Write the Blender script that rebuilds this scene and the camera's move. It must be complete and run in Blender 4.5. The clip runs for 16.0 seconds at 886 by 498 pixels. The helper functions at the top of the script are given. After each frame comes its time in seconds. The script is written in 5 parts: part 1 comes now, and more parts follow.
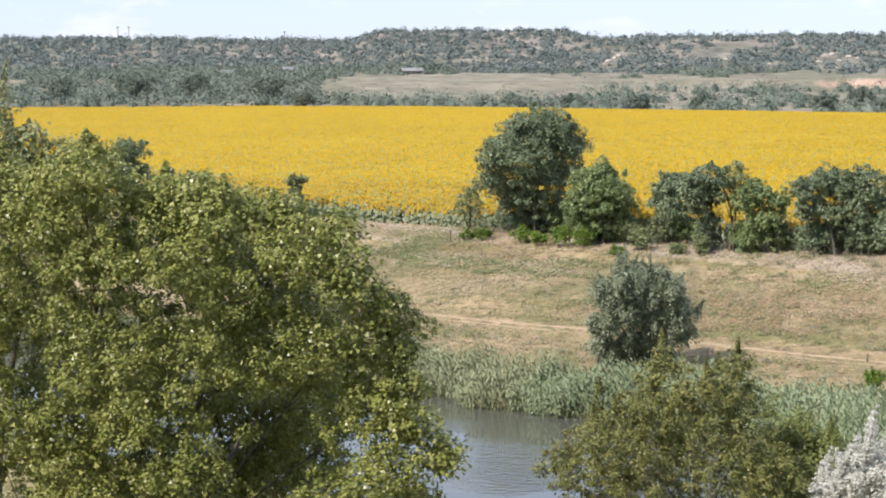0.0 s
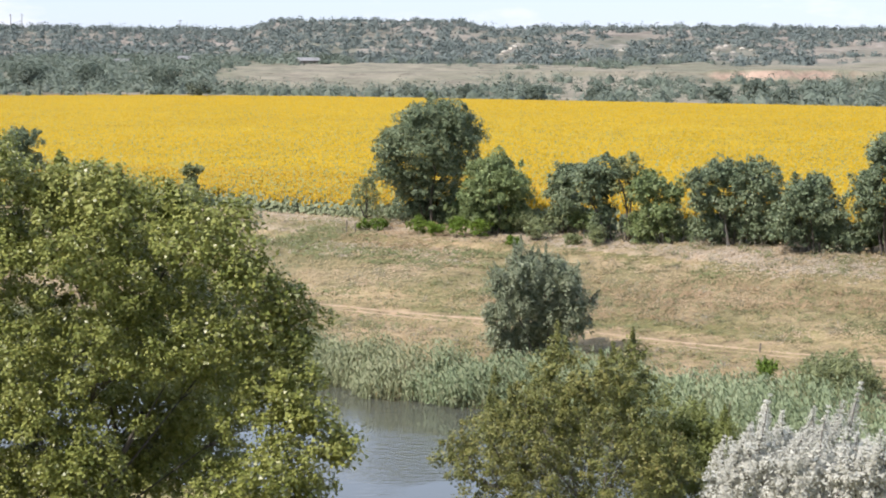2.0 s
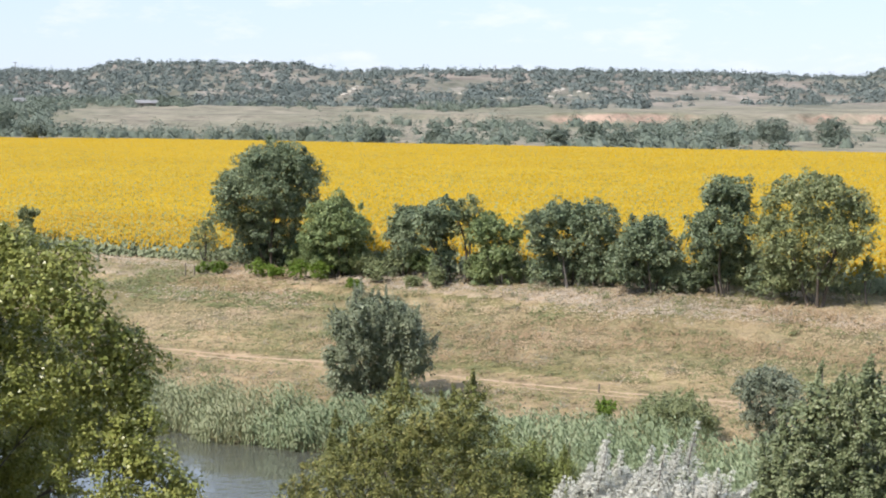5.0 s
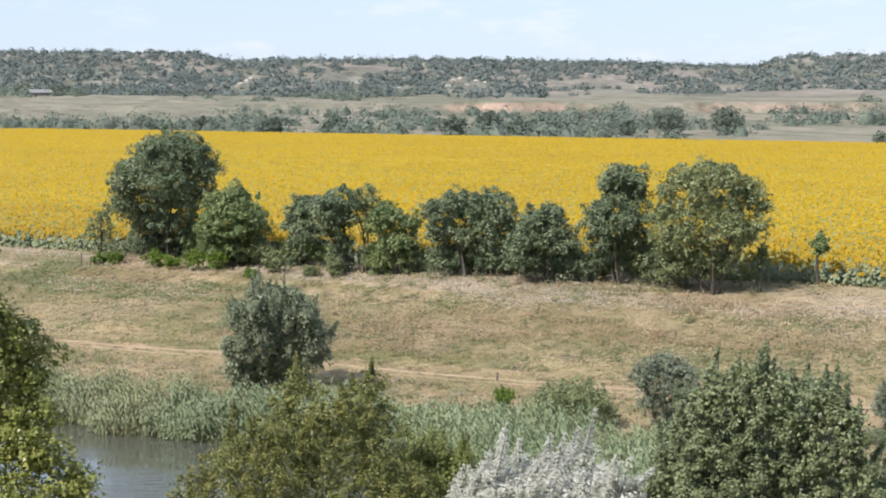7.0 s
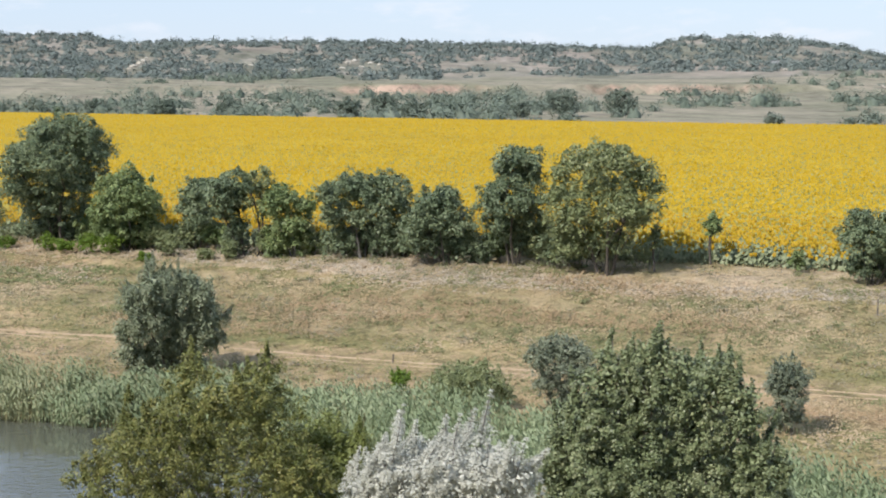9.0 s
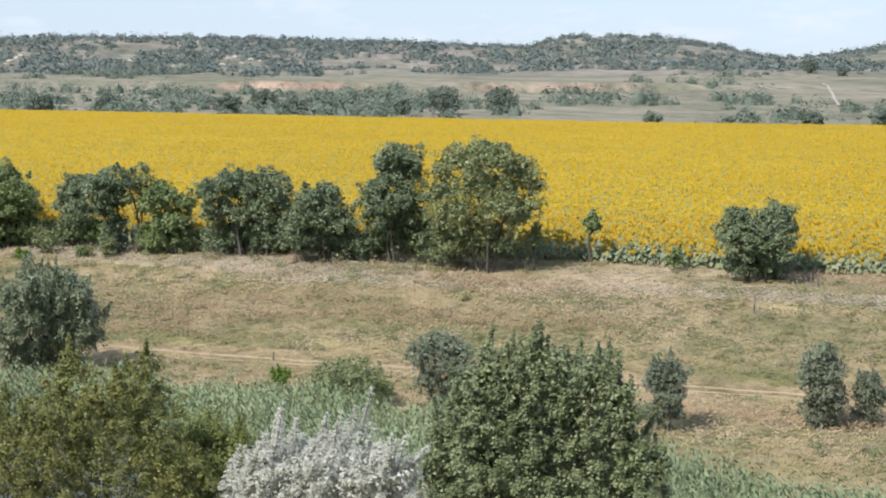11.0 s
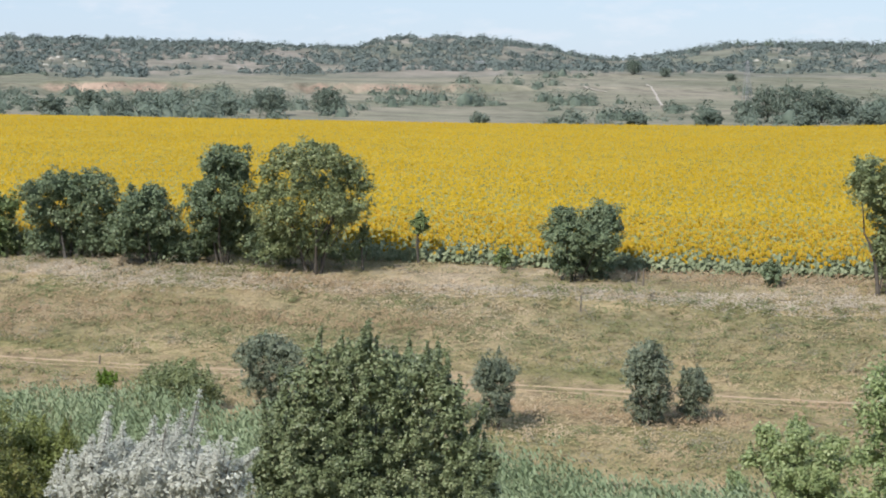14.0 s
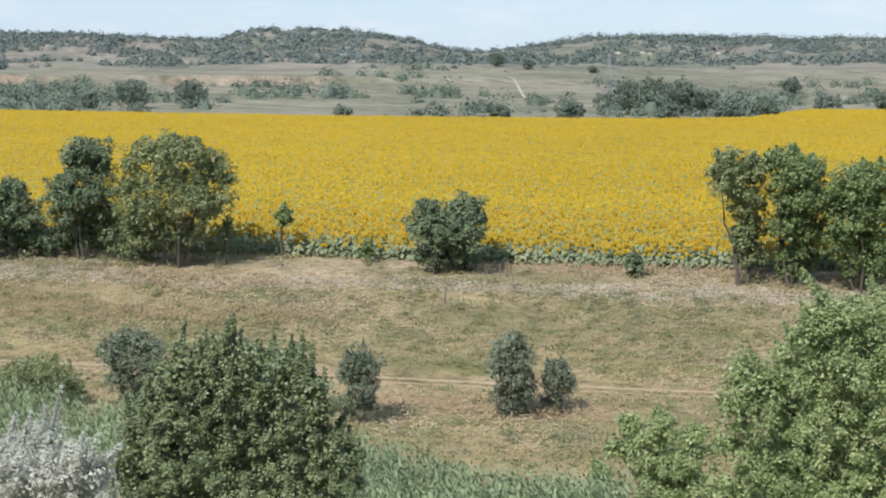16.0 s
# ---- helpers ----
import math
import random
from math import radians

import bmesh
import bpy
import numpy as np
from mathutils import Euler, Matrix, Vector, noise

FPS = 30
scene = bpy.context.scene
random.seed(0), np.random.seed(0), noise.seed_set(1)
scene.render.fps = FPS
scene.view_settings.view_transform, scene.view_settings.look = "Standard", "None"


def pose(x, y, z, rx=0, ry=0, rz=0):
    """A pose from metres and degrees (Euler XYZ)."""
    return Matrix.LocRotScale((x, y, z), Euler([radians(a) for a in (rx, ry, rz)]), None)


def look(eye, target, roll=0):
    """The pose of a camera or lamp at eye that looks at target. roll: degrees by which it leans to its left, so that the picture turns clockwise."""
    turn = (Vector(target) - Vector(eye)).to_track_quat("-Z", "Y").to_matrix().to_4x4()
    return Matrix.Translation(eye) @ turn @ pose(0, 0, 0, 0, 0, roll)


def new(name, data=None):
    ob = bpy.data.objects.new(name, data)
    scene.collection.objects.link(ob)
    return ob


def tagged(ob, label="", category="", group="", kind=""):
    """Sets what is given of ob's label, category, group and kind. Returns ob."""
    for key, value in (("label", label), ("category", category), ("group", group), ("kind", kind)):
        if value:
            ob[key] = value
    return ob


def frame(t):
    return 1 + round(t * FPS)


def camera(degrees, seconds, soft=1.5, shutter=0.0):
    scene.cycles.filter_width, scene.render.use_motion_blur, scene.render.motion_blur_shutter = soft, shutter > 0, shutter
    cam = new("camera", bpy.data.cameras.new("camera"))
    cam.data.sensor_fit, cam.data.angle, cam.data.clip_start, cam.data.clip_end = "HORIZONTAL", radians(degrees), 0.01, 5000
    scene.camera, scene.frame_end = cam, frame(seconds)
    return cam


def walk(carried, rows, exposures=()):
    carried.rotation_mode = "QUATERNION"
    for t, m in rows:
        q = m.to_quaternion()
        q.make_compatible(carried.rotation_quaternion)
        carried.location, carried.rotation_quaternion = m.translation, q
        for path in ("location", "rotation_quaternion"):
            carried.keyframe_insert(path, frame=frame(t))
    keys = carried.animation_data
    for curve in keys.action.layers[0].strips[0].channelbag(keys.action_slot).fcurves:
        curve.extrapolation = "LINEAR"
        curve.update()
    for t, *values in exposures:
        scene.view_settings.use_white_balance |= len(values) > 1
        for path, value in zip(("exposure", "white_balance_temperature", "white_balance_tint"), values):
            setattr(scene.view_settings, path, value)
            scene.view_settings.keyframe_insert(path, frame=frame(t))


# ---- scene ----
cam = camera(24.57, 16.0, soft=1.95)
EYE = 11.5            # eye height over the river
# seconds, degrees turned to the right, degrees up, lean
ROWS = [
    (0.0, 0.000, -4.788, -0.298), (0.5, 0.414, -5.217, -0.356), (1.0, 1.139, -5.452, -0.265),
    (1.5, 2.003, -5.129, -0.197), (2.0, 2.926, -5.070, 0.001), (2.5, 3.436, -4.863, -0.058),
    (3.0, 4.350, -4.531, 0.078), (5.5, 8.125, -3.856, -0.003), (6.0, 8.869, -3.964, -0.133),
    (6.5, 9.624, -4.128, -0.252), (7.0, 10.322, -4.171, 0.008), (7.5, 11.381, -4.231, -0.095),
    (8.0, 11.862, -4.487, -0.253), (8.5, 12.411, -4.690, -0.164), (9.0, 13.280, -4.674, -0.040),
    (11.5, 17.425, -4.692, 0.305), (12.0, 18.137, -4.591, 0.305), (12.5, 18.741, -4.539, 0.342),
    (13.0, 19.753, -4.492, 0.174), (13.5, 20.744, -4.608, 0.203), (14.0, 21.498, -4.694, 0.311),
    (14.5, 22.316, -4.606, 0.008), (15.0, 23.444, -4.506, 0.072), (15.5, 24.357, -4.816, 0.097),
    (16.0, 25.336, -4.885, 0.331),
]


def sight(turn, up):
    a, e = radians(turn), radians(up)
    return (math.sin(a) * math.cos(e), math.cos(a) * math.cos(e), EYE + math.sin(e))


walk(cam, [(t, look((0, 0, EYE), sight(turn, up), lean)) for t, turn, up, lean in ROWS],
     [(0.0, 0.83, 6480, 17), (3.0, 0.84, 6460, 17), (5.5, 0.79, 6425, 15), (6.5, 0.74, 6408, 14), (7.0, 0.68, 6400, 14), (9.0, 0.61, 6380, 13), (12.5, 0.59, 6280, 11), (13.5, 0.49, 6260, 11), (14.5, 0.48, 6240, 10), (15.2, 0.51, 6230, 10), (16.0, 0.49, 6210, 9)])

# ---- light ----
SUN_TURN, SUN_UP = -124.0, 44.0
world = bpy.data.worlds.new("sky")
scene.world = world
world.use_nodes = True
wn = world.node_tree.nodes
wl = world.node_tree.links
wn.clear()
sky = wn.new("ShaderNodeTexSky")
sky.sky_type, sky.sun_disc = "NISHITA", False
sky.sun_elevation, sky.sun_rotation = radians(SUN_UP), radians(SUN_TURN)
sky.air_density, sky.dust_density, sky.ozone_density = 1.0, 0.3, 2.5
w_co = wn.new("ShaderNodeTexCoord")
w_map = wn.new("ShaderNodeMapping")
w_map.inputs["Scale"].default_value = (9.0, 9.0, 30.0)
w_noise = wn.new("ShaderNodeTexNoise")
w_noise.inputs["Scale"].default_value = 1.6
w_noise.inputs["Detail"].default_value = 7.0
w_noise.inputs["Roughness"].default_value = 0.62
w_ramp = wn.new("ShaderNodeMapRange")
w_ramp.inputs["From Min"].default_value, w_ramp.inputs["From Max"].default_value = 0.52, 0.76
w_ramp.inputs["To Max"].default_value = 0.8
w_veil = wn.new("ShaderNodeMix")
w_veil.data_type = "RGBA"
w_veil.inputs[0].default_value = 0.72
w_veil.inputs[7].default_value = (3.85, 4.85, 6.3, 1)
w_mix = wn.new("ShaderNodeMix")
w_mix.data_type = "RGBA"
w_mix.inputs[7].default_value = (6.3, 6.4, 6.7, 1)
w_back = wn.new("ShaderNodeBackground")
w_back.inputs["Strength"].default_value = 0.10
w_out = wn.new("ShaderNodeOutputWorld")
wl.new(w_co.outputs["Generated"], w_map.inputs["Vector"])
wl.new(w_map.outputs["Vector"], w_noise.inputs["Vector"])
wl.new(w_noise.outputs["Fac"], w_ramp.inputs["Value"])
wl.new(w_ramp.outputs["Result"], w_mix.inputs[0])
wl.new(sky.outputs["Color"], w_veil.inputs[6])
wl.new(w_veil.outputs[2], w_mix.inputs[6])
wl.new(w_mix.outputs[2], w_back.inputs["Color"])
wl.new(w_back.outputs["Background"], w_out.inputs["Surface"])

lamp = bpy.data.lights.new("sun", "SUN")
lamp.energy, lamp.angle, lamp.color = 3.5, radians(0.55), (1.0, 0.955, 0.88)
sun = new("sun", lamp)
sa, se = radians(SUN_TURN), radians(SUN_UP)
sun.matrix_world = look((80 * math.sin(sa) * math.cos(se), 80 * math.cos(sa) * math.cos(se), 80 * math.sin(se)), (0, 0, 0))


# ---- materials ----
def shader(name):
    m = bpy.data.materials.new(name)
    m.use_nodes = True
    nodes, links = m.node_tree.nodes, m.node_tree.links
    return m, nodes, links, nodes["Principled BSDF"]


def ramp_node(nodes, stops):
    r = nodes.new("ShaderNodeValToRGB")
    el = r.color_ramp.elements
    while len(el) < len(stops):
        el.new(0.5)
    for e, (at, col) in zip(el, stops):
        e.position, e.color = at, (*col, 1)
    return r


def noise_node(nodes, links, scale, detail=4.0, rough=0.55, vector=None):
    n = nodes.new("ShaderNodeTexNoise")
    n.inputs["Scale"].default_value, n.inputs["Detail"].default_value, n.inputs["Roughness"].default_value = scale, detail, rough
    if vector is None:
        g = nodes.new("ShaderNodeNewGeometry")
        vector = g.outputs["Position"]
    links.new(vector, n.inputs["Vector"])
    return n


def mix_colour(nodes, links, fac, a, b):
    m = nodes.new("ShaderNodeMix")
    m.data_type = "RGBA"
    for sock, val in ((m.inputs[0], fac), (m.inputs[6], a), (m.inputs[7], b)):
        if isinstance(val, (int, float)):
            sock.default_value = val
        elif isinstance(val, tuple):
            sock.default_value = (*val, 1)
        else:
            links.new(val, sock)
    return m.outputs[2]


def leaf_material(name, stops, rough=0.55, through_light=0.3, patch=0.5, drift=(0.8, 0.36, -0.08)):
    """Leaf colour by a random of each leaf, drifting slowly over the crown; part of the light passes through."""
    m, nodes, links, bsdf = shader(name)
    geo = nodes.new("ShaderNodeNewGeometry")
    r = ramp_node(nodes, stops)
    big = noise_node(nodes, links, patch, 3.0)
    add = nodes.new("ShaderNodeMath")
    add.operation = "MULTIPLY_ADD"
    links.new(big.outputs["Fac"], add.inputs[0])
    add.inputs[1].default_value = drift[0]
    sub = nodes.new("ShaderNodeMath")
    sub.operation = "MULTIPLY_ADD"
    links.new(geo.outputs["Random Per Island"], sub.inputs[0])
    sub.inputs[1].default_value, sub.inputs[2].default_value = drift[1], drift[2]
    links.new(sub.outputs[0], add.inputs[2])
    links.new(add.outputs[0], r.inputs["Fac"])
    links.new(r.outputs["Color"], bsdf.inputs["Base Color"])
    bsdf.inputs["Roughness"].default_value = rough
    bsdf.inputs["Specular IOR Level"].default_value = 0.3
    tr = nodes.new("ShaderNodeBsdfTranslucent")
    links.new(r.outputs["Color"], tr.inputs["Color"])
    mx = nodes.new("ShaderNodeMixShader")
    mx.inputs[0].default_value = through_light
    links.new(bsdf.outputs[0], mx.inputs[1])
    links.new(tr.outputs[0], mx.inputs[2])
    links.new(mx.outputs[0], nodes["Material Output"].inputs["Surface"])
    return m


def bark_material(name, dark, light):
    m, nodes, links, bsdf = shader(name)
    n = noise_node(nodes, links, 14.0, 6.0, 0.65)
    r = ramp_node(nodes, [(0.3, dark), (0.7, light)])
    links.new(n.outputs["Fac"], r.inputs["Fac"])
    links.new(r.outputs["Color"], bsdf.inputs["Base Color"])
    bsdf.inputs["Roughness"].default_value = 0.9
    b = nodes.new("ShaderNodeBump")
    b.inputs["Strength"].default_value, b.inputs["Distance"].default_value = 0.6, 0.02
    links.new(n.outputs["Fac"], b.inputs["Height"])
    links.new(b.outputs["Normal"], bsdf.inputs["Normal"])
    return m


def earth_material(name, grass, dry, soil, broad, fine, bump=0.08, soil_from=0.62, clay=None):
    """Grassland: green and dry patches, bare soil between, fine grain and relief."""
    m, nodes, links, bsdf = shader(name)
    geo = nodes.new("ShaderNodeNewGeometry")
    mp = nodes.new("ShaderNodeMapping")
    mp.inputs["Rotation"].default_value = (0, 0, radians(40.7))
    mp.inputs["Scale"].default_value = (1.15, 0.5, 1.0)
    links.new(geo.outputs["Position"], mp.inputs["Vector"])
    n1 = noise_node(nodes, links, broad, 6.0, 0.68, mp.outputs["Vector"])
    n2 = noise_node(nodes, links, broad * 3.1, 6.0, 0.7, mp.outputs["Vector"])
    n3 = noise_node(nodes, links, fine, 5.0, 0.7)
    r1 = ramp_node(nodes, [(0.42, (0, 0, 0)), (0.62, (1, 1, 1))])
    links.new(n1.outputs["Fac"], r1.inputs["Fac"])
    col = mix_colour(nodes, links, r1.outputs["Color"], grass, dry)
    r2 = ramp_node(nodes, [(soil_from, (0, 0, 0)), (soil_from + 0.12, (1, 1, 1))])
    links.new(n2.outputs["Fac"], r2.inputs["Fac"])
    col = mix_colour(nodes, links, r2.outputs["Color"], col, soil)
    n4 = noise_node(nodes, links, fine * 0.33, 6.0, 0.7, mp.outputs["Vector"])
    half = nodes.new("ShaderNodeMath")
    half.operation = "MULTIPLY_ADD"
    links.new(n4.outputs["Fac"], half.inputs[0])
    half.inputs[1].default_value = 0.9
    less = nodes.new("ShaderNodeMath")
    less.operation = "MULTIPLY_ADD"
    links.new(n3.outputs["Fac"], less.inputs[0])
    less.inputs[1].default_value, less.inputs[2].default_value = 0.6, -0.25
    links.new(less.outputs[0], half.inputs[2])
    r3 = ramp_node(nodes, [(0.28, (0.45, 0.45, 0.45)), (0.5, (0.98, 0.98, 0.98)), (0.74, (1.35, 1.35, 1.35))])
    links.new(half.outputs[0], r3.inputs["Fac"])
    if clay:
        xyz = nodes.new("ShaderNodeSeparateXYZ")
        links.new(geo.outputs["Normal"], xyz.inputs[0])
        wear = noise_node(nodes, links, 0.08, 5.0, 0.7)
        lean = nodes.new("ShaderNodeMath")
        lean.operation = "MULTIPLY_ADD"
        links.new(wear.outputs["Fac"], lean.inputs[0])
        lean.inputs[1].default_value = 0.24
        links.new(xyz.outputs["Z"], lean.inputs[2])
        cut = nodes.new("ShaderNodeMapRange")
        cut.inputs["From Min"].default_value, cut.inputs["From Max"].default_value = 1.07, 0.97
        links.new(lean.outputs[0], cut.inputs["Value"])
        band = noise_node(nodes, links, 0.35, 5.0, 0.7)
        tone = ramp_node(nodes, [(0.35, tuple(0.62 * q for q in clay)), (0.65, clay)])
        links.new(band.outputs["Fac"], tone.inputs["Fac"])
        col = mix_colour(nodes, links, cut.outputs["Result"], col, tone.outputs["Color"])
    mul = nodes.new("ShaderNodeMix")
    mul.data_type, mul.blend_type = "RGBA", "MULTIPLY"
    mul.inputs[0].default_value = 1.0
    links.new(col, mul.inputs[6])
    links.new(r3.outputs["Color"], mul.inputs[7])
    links.new(mul.outputs[2], bsdf.inputs["Base Color"])
    bsdf.inputs["Roughness"].default_value = 0.95
    bsdf.inputs["Specular IOR Level"].default_value = 0.15
    b = nodes.new("ShaderNodeBump")
    b.inputs["Strength"].default_value, b.inputs["Distance"].default_value = 0.8, bump
    links.new(half.outputs[0], b.inputs["Height"])
    links.new(b.outputs["Normal"], bsdf.inputs["Normal"])
    return m


def plain_material(name, a, b, scale, rough=0.85):
    m, nodes, links, bsdf = shader(name)
    n = noise_node(nodes, links, scale, 5.0, 0.6)
    r = ramp_node(nodes, [(0.32, a), (0.68, b)])
    links.new(n.outputs["Fac"], r.inputs["Fac"])
    links.new(r.outputs["Color"], bsdf.inputs["Base Color"])
    bsdf.inputs["Roughness"].default_value = rough
    bsdf.inputs["Specular IOR Level"].default_value = 0.2
    bp = nodes.new("ShaderNodeBump")
    bp.inputs["Strength"].default_value, bp.inputs["Distance"].default_value = 0.4, 0.03
    links.new(n.outputs["Fac"], bp.inputs["Height"])
    links.new(bp.outputs["Normal"], bsdf.inputs["Normal"])
    return m


M_MEADOW = earth_material("meadow", (0.204, 0.185, 0.081), (0.382, 0.292, 0.164), (0.460, 0.317, 0.191), 0.22, 3.0, 0.16, 0.60)
M_BANK = earth_material("near_bank", (0.20, 0.18, 0.07), (0.36, 0.29, 0.15), (0.38, 0.29, 0.18), 0.5, 5.0)
M_SCARP = earth_material("green_scarp", (0.200, 0.176, 0.087), (0.332, 0.259, 0.150), (0.411, 0.309, 0.189), 0.25, 3.0, 0.18, 0.62)
M_TERRACE = earth_material("dry_terrace", (0.270, 0.222, 0.125), (0.430, 0.342, 0.240), (0.480, 0.385, 0.290), 0.25, 3.0, 0.16, 0.58)
M_FIELD_SOIL = plain_material("field_soil", (0.12, 0.10, 0.06), (0.20, 0.16, 0.10), 1.5)
M_MUD = plain_material("river_mud", (0.06, 0.05, 0.03), (0.10, 0.08, 0.05), 0.8)
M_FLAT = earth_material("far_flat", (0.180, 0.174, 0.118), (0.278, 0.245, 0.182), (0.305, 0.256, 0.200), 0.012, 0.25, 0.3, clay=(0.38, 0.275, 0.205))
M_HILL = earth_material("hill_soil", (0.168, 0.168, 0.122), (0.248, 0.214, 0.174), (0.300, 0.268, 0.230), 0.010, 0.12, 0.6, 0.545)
M_EARTH = earth_material("tan_earth", (0.235, 0.195, 0.100), (0.370, 0.272, 0.160), (0.420, 0.285, 0.175), 0.30, 3.0, 0.16, 0.56)
M_TRACK = plain_material("track_soil", (0.330, 0.240, 0.155), (0.420, 0.315, 0.215), 1.4)
M_CHALK = plain_material("chalk", (0.392, 0.355, 0.285), (0.507, 0.481, 0.421), 0.3)
M_PATH = plain_material("pale_path", (0.36, 0.31, 0.25), (0.48, 0.43, 0.36), 0.5)
M_BARK = bark_material("bark", (0.05, 0.042, 0.032), (0.125, 0.105, 0.085))
M_BARK_GREY = bark_material("grey_bark", (0.11, 0.10, 0.085), (0.22, 0.20, 0.18))
M_WOODPOST = plain_material("weathered_wood", (0.10, 0.085, 0.07), (0.20, 0.17, 0.14), 8.0)

L_LEFT = leaf_material("leaf_broad_olive", [(0.0, (0.074, 0.101, 0.021)), (0.45, (0.212, 0.235, 0.059)), (0.8, (0.339, 0.345, 0.104)), (1.0, (0.424, 0.371, 0.133))], 0.34, 0.22, 0.8, (0.8, 0.5, -0.15))
L_GREYWILLOW = leaf_material("leaf_grey_willow", [(0.0, (0.141, 0.163, 0.081)), (0.5, (0.288, 0.312, 0.144)), (1.0, (0.486, 0.481, 0.256))], 0.5, 0.3, 0.8, (0.8, 0.5, -0.15))
L_BROWN = leaf_material("leaf_brownish", [(0.0, (0.058, 0.076, 0.022)), (0.5, (0.165, 0.180, 0.051)), (0.85, (0.282, 0.258, 0.083)), (1.0, (0.321, 0.243, 0.087))], 0.5, 0.2, 0.9, (0.8, 0.6, -0.2))
L_SILVER = leaf_material("leaf_silver", [(0.0, (0.313, 0.324, 0.265)), (0.5, (0.534, 0.530, 0.457)), (1.0, (0.765, 0.749, 0.649))], 0.6, 0.2, 1.0)
L_POPLAR = leaf_material("leaf_poplar", [(0.0, (0.066, 0.088, 0.042)), (0.5, (0.182, 0.218, 0.103)), (1.0, (0.370, 0.380, 0.215))], 0.42, 0.12, 0.8, (0.8, 0.55, -0.2))
L_ELM = leaf_material("leaf_elm", [(0.0, (0.118, 0.171, 0.075)), (0.5, (0.301, 0.365, 0.156)), (1.0, (0.555, 0.581, 0.319))], 0.42, 0.3, 0.8, (0.8, 0.5, -0.15))
L_DARK = leaf_material("leaf_dark", [(0.0, (0.057, 0.081, 0.047)), (0.5, (0.148, 0.192, 0.100)), (1.0, (0.318, 0.347, 0.195))], 0.5, 0.10, 0.5, (0.8, 0.55, -0.2))
L_BUSH = leaf_material("leaf_blue_grey", [(0.0, (0.078, 0.099, 0.063)), (0.5, (0.169, 0.195, 0.127)), (1.0, (0.350, 0.371, 0.253))], 0.5, 0.12, 0.5, (0.8, 0.55, -0.2))
L_OLIVEGREEN = leaf_material("leaf_olive_green", [(0.0, (0.083, 0.106, 0.027)), (0.5, (0.180, 0.208, 0.057)), (1.0, (0.304, 0.307, 0.106))], 0.45, 0.22, 0.6)
L_GREEN = leaf_material("leaf_green", [(0.0, (0.071, 0.105, 0.039)), (0.5, (0.166, 0.220, 0.083)), (1.0, (0.332, 0.364, 0.152))], 0.5, 0.12, 0.5, (0.8, 0.55, -0.2))
L_OLIVE = leaf_material("leaf_light_olive", [(0.0, (0.087, 0.112, 0.050)), (0.5, (0.205, 0.238, 0.105)), (1.0, (0.384, 0.391, 0.192))], 0.5, 0.15, 0.5, (0.8, 0.55, -0.2))
L_WILLOW = leaf_material("leaf_willow_mid", [(0.0, (0.086, 0.110, 0.067)), (0.5, (0.189, 0.221, 0.130)), (1.0, (0.378, 0.389, 0.254))], 0.5, 0.12, 0.5, (0.8, 0.5, -0.15))
L_LIME = leaf_material("leaf_lime", [(0.0, (0.07, 0.13, 0.015)), (0.5, (0.14, 0.22, 0.03)), (1.0, (0.22, 0.29, 0.05))], 0.5, 0.3, 0.5)
L_REED = leaf_material("reed_blade", [(0.0, (0.144, 0.170, 0.089)), (0.5, (0.272, 0.300, 0.161)), (0.85, (0.401, 0.392, 0.233)), (1.0, (0.517, 0.406, 0.249))], 0.5, 0.3, 0.18)
L_REED_G = leaf_material("green_reed_blade", [(0.0, (0.130, 0.180, 0.087)), (0.5, (0.263, 0.321, 0.175)), (1.0, (0.443, 0.460, 0.286))], 0.5, 0.3, 0.18)
L_GRASS = leaf_material("dry_grass_blade", [(0.0, (0.164, 0.164, 0.062)), (0.3, (0.249, 0.212, 0.097)), (0.6, (0.391, 0.301, 0.169)), (0.85, (0.453, 0.354, 0.235)), (1.0, (0.487, 0.365, 0.241))], 0.8, 0.2, 0.13, (2.6, 0.22, -0.91))
L_WEED = leaf_material("weed_blade", [(0.0, (0.095, 0.112, 0.045)), (0.5, (0.157, 0.177, 0.074)), (1.0, (0.242, 0.241, 0.119))], 0.7, 0.20, 0.3)
# hill scrub: distance haze is mixed into the leaf colour, paler, bluer, low contrast
L_HILL_HAZED = leaf_material("hazed_scrub_leaf", [(0.0, (0.112, 0.140, 0.122)), (0.5, (0.152, 0.182, 0.163)), (1.0, (0.205, 0.232, 0.210))], 0.85, 0.12, 0.07, (1.1, 0.22, -0.16))
# far trees: green leaf colour shifted pale and bluish to carry the haze
L_FARTREE_HAZED = leaf_material("hazed_far_tree_leaf", [(0.0, (0.098, 0.129, 0.095)), (0.5, (0.151, 0.185, 0.140)), (1.0, (0.239, 0.265, 0.211))], 0.8, 0.15, 0.11, (1.2, 0.25, -0.22))
L_SUNLEAF = leaf_material("sunflower_leaf", [(0.0, (0.130, 0.160, 0.085)), (0.5, (0.225, 0.258, 0.140)), (1.0, (0.350, 0.378, 0.230))], 0.6, 0.20, 0.3, (0.8, 0.6, -0.2))
L_SUNTOP = leaf_material("sunflower_top_leaf", [(0.0, (0.150, 0.165, 0.050)), (0.5, (0.240, 0.240, 0.075)), (1.0, (0.345, 0.325, 0.120))], 0.6, 0.20, 0.3, (0.8, 0.6, -0.2))
L_PETAL = leaf_material("sunflower_petal", [(0.0, (0.370, 0.240, 0.006)), (0.5, (0.427, 0.287, 0.009)), (1.0, (0.490, 0.340, 0.013))], 0.6, 0.2, 0.03)
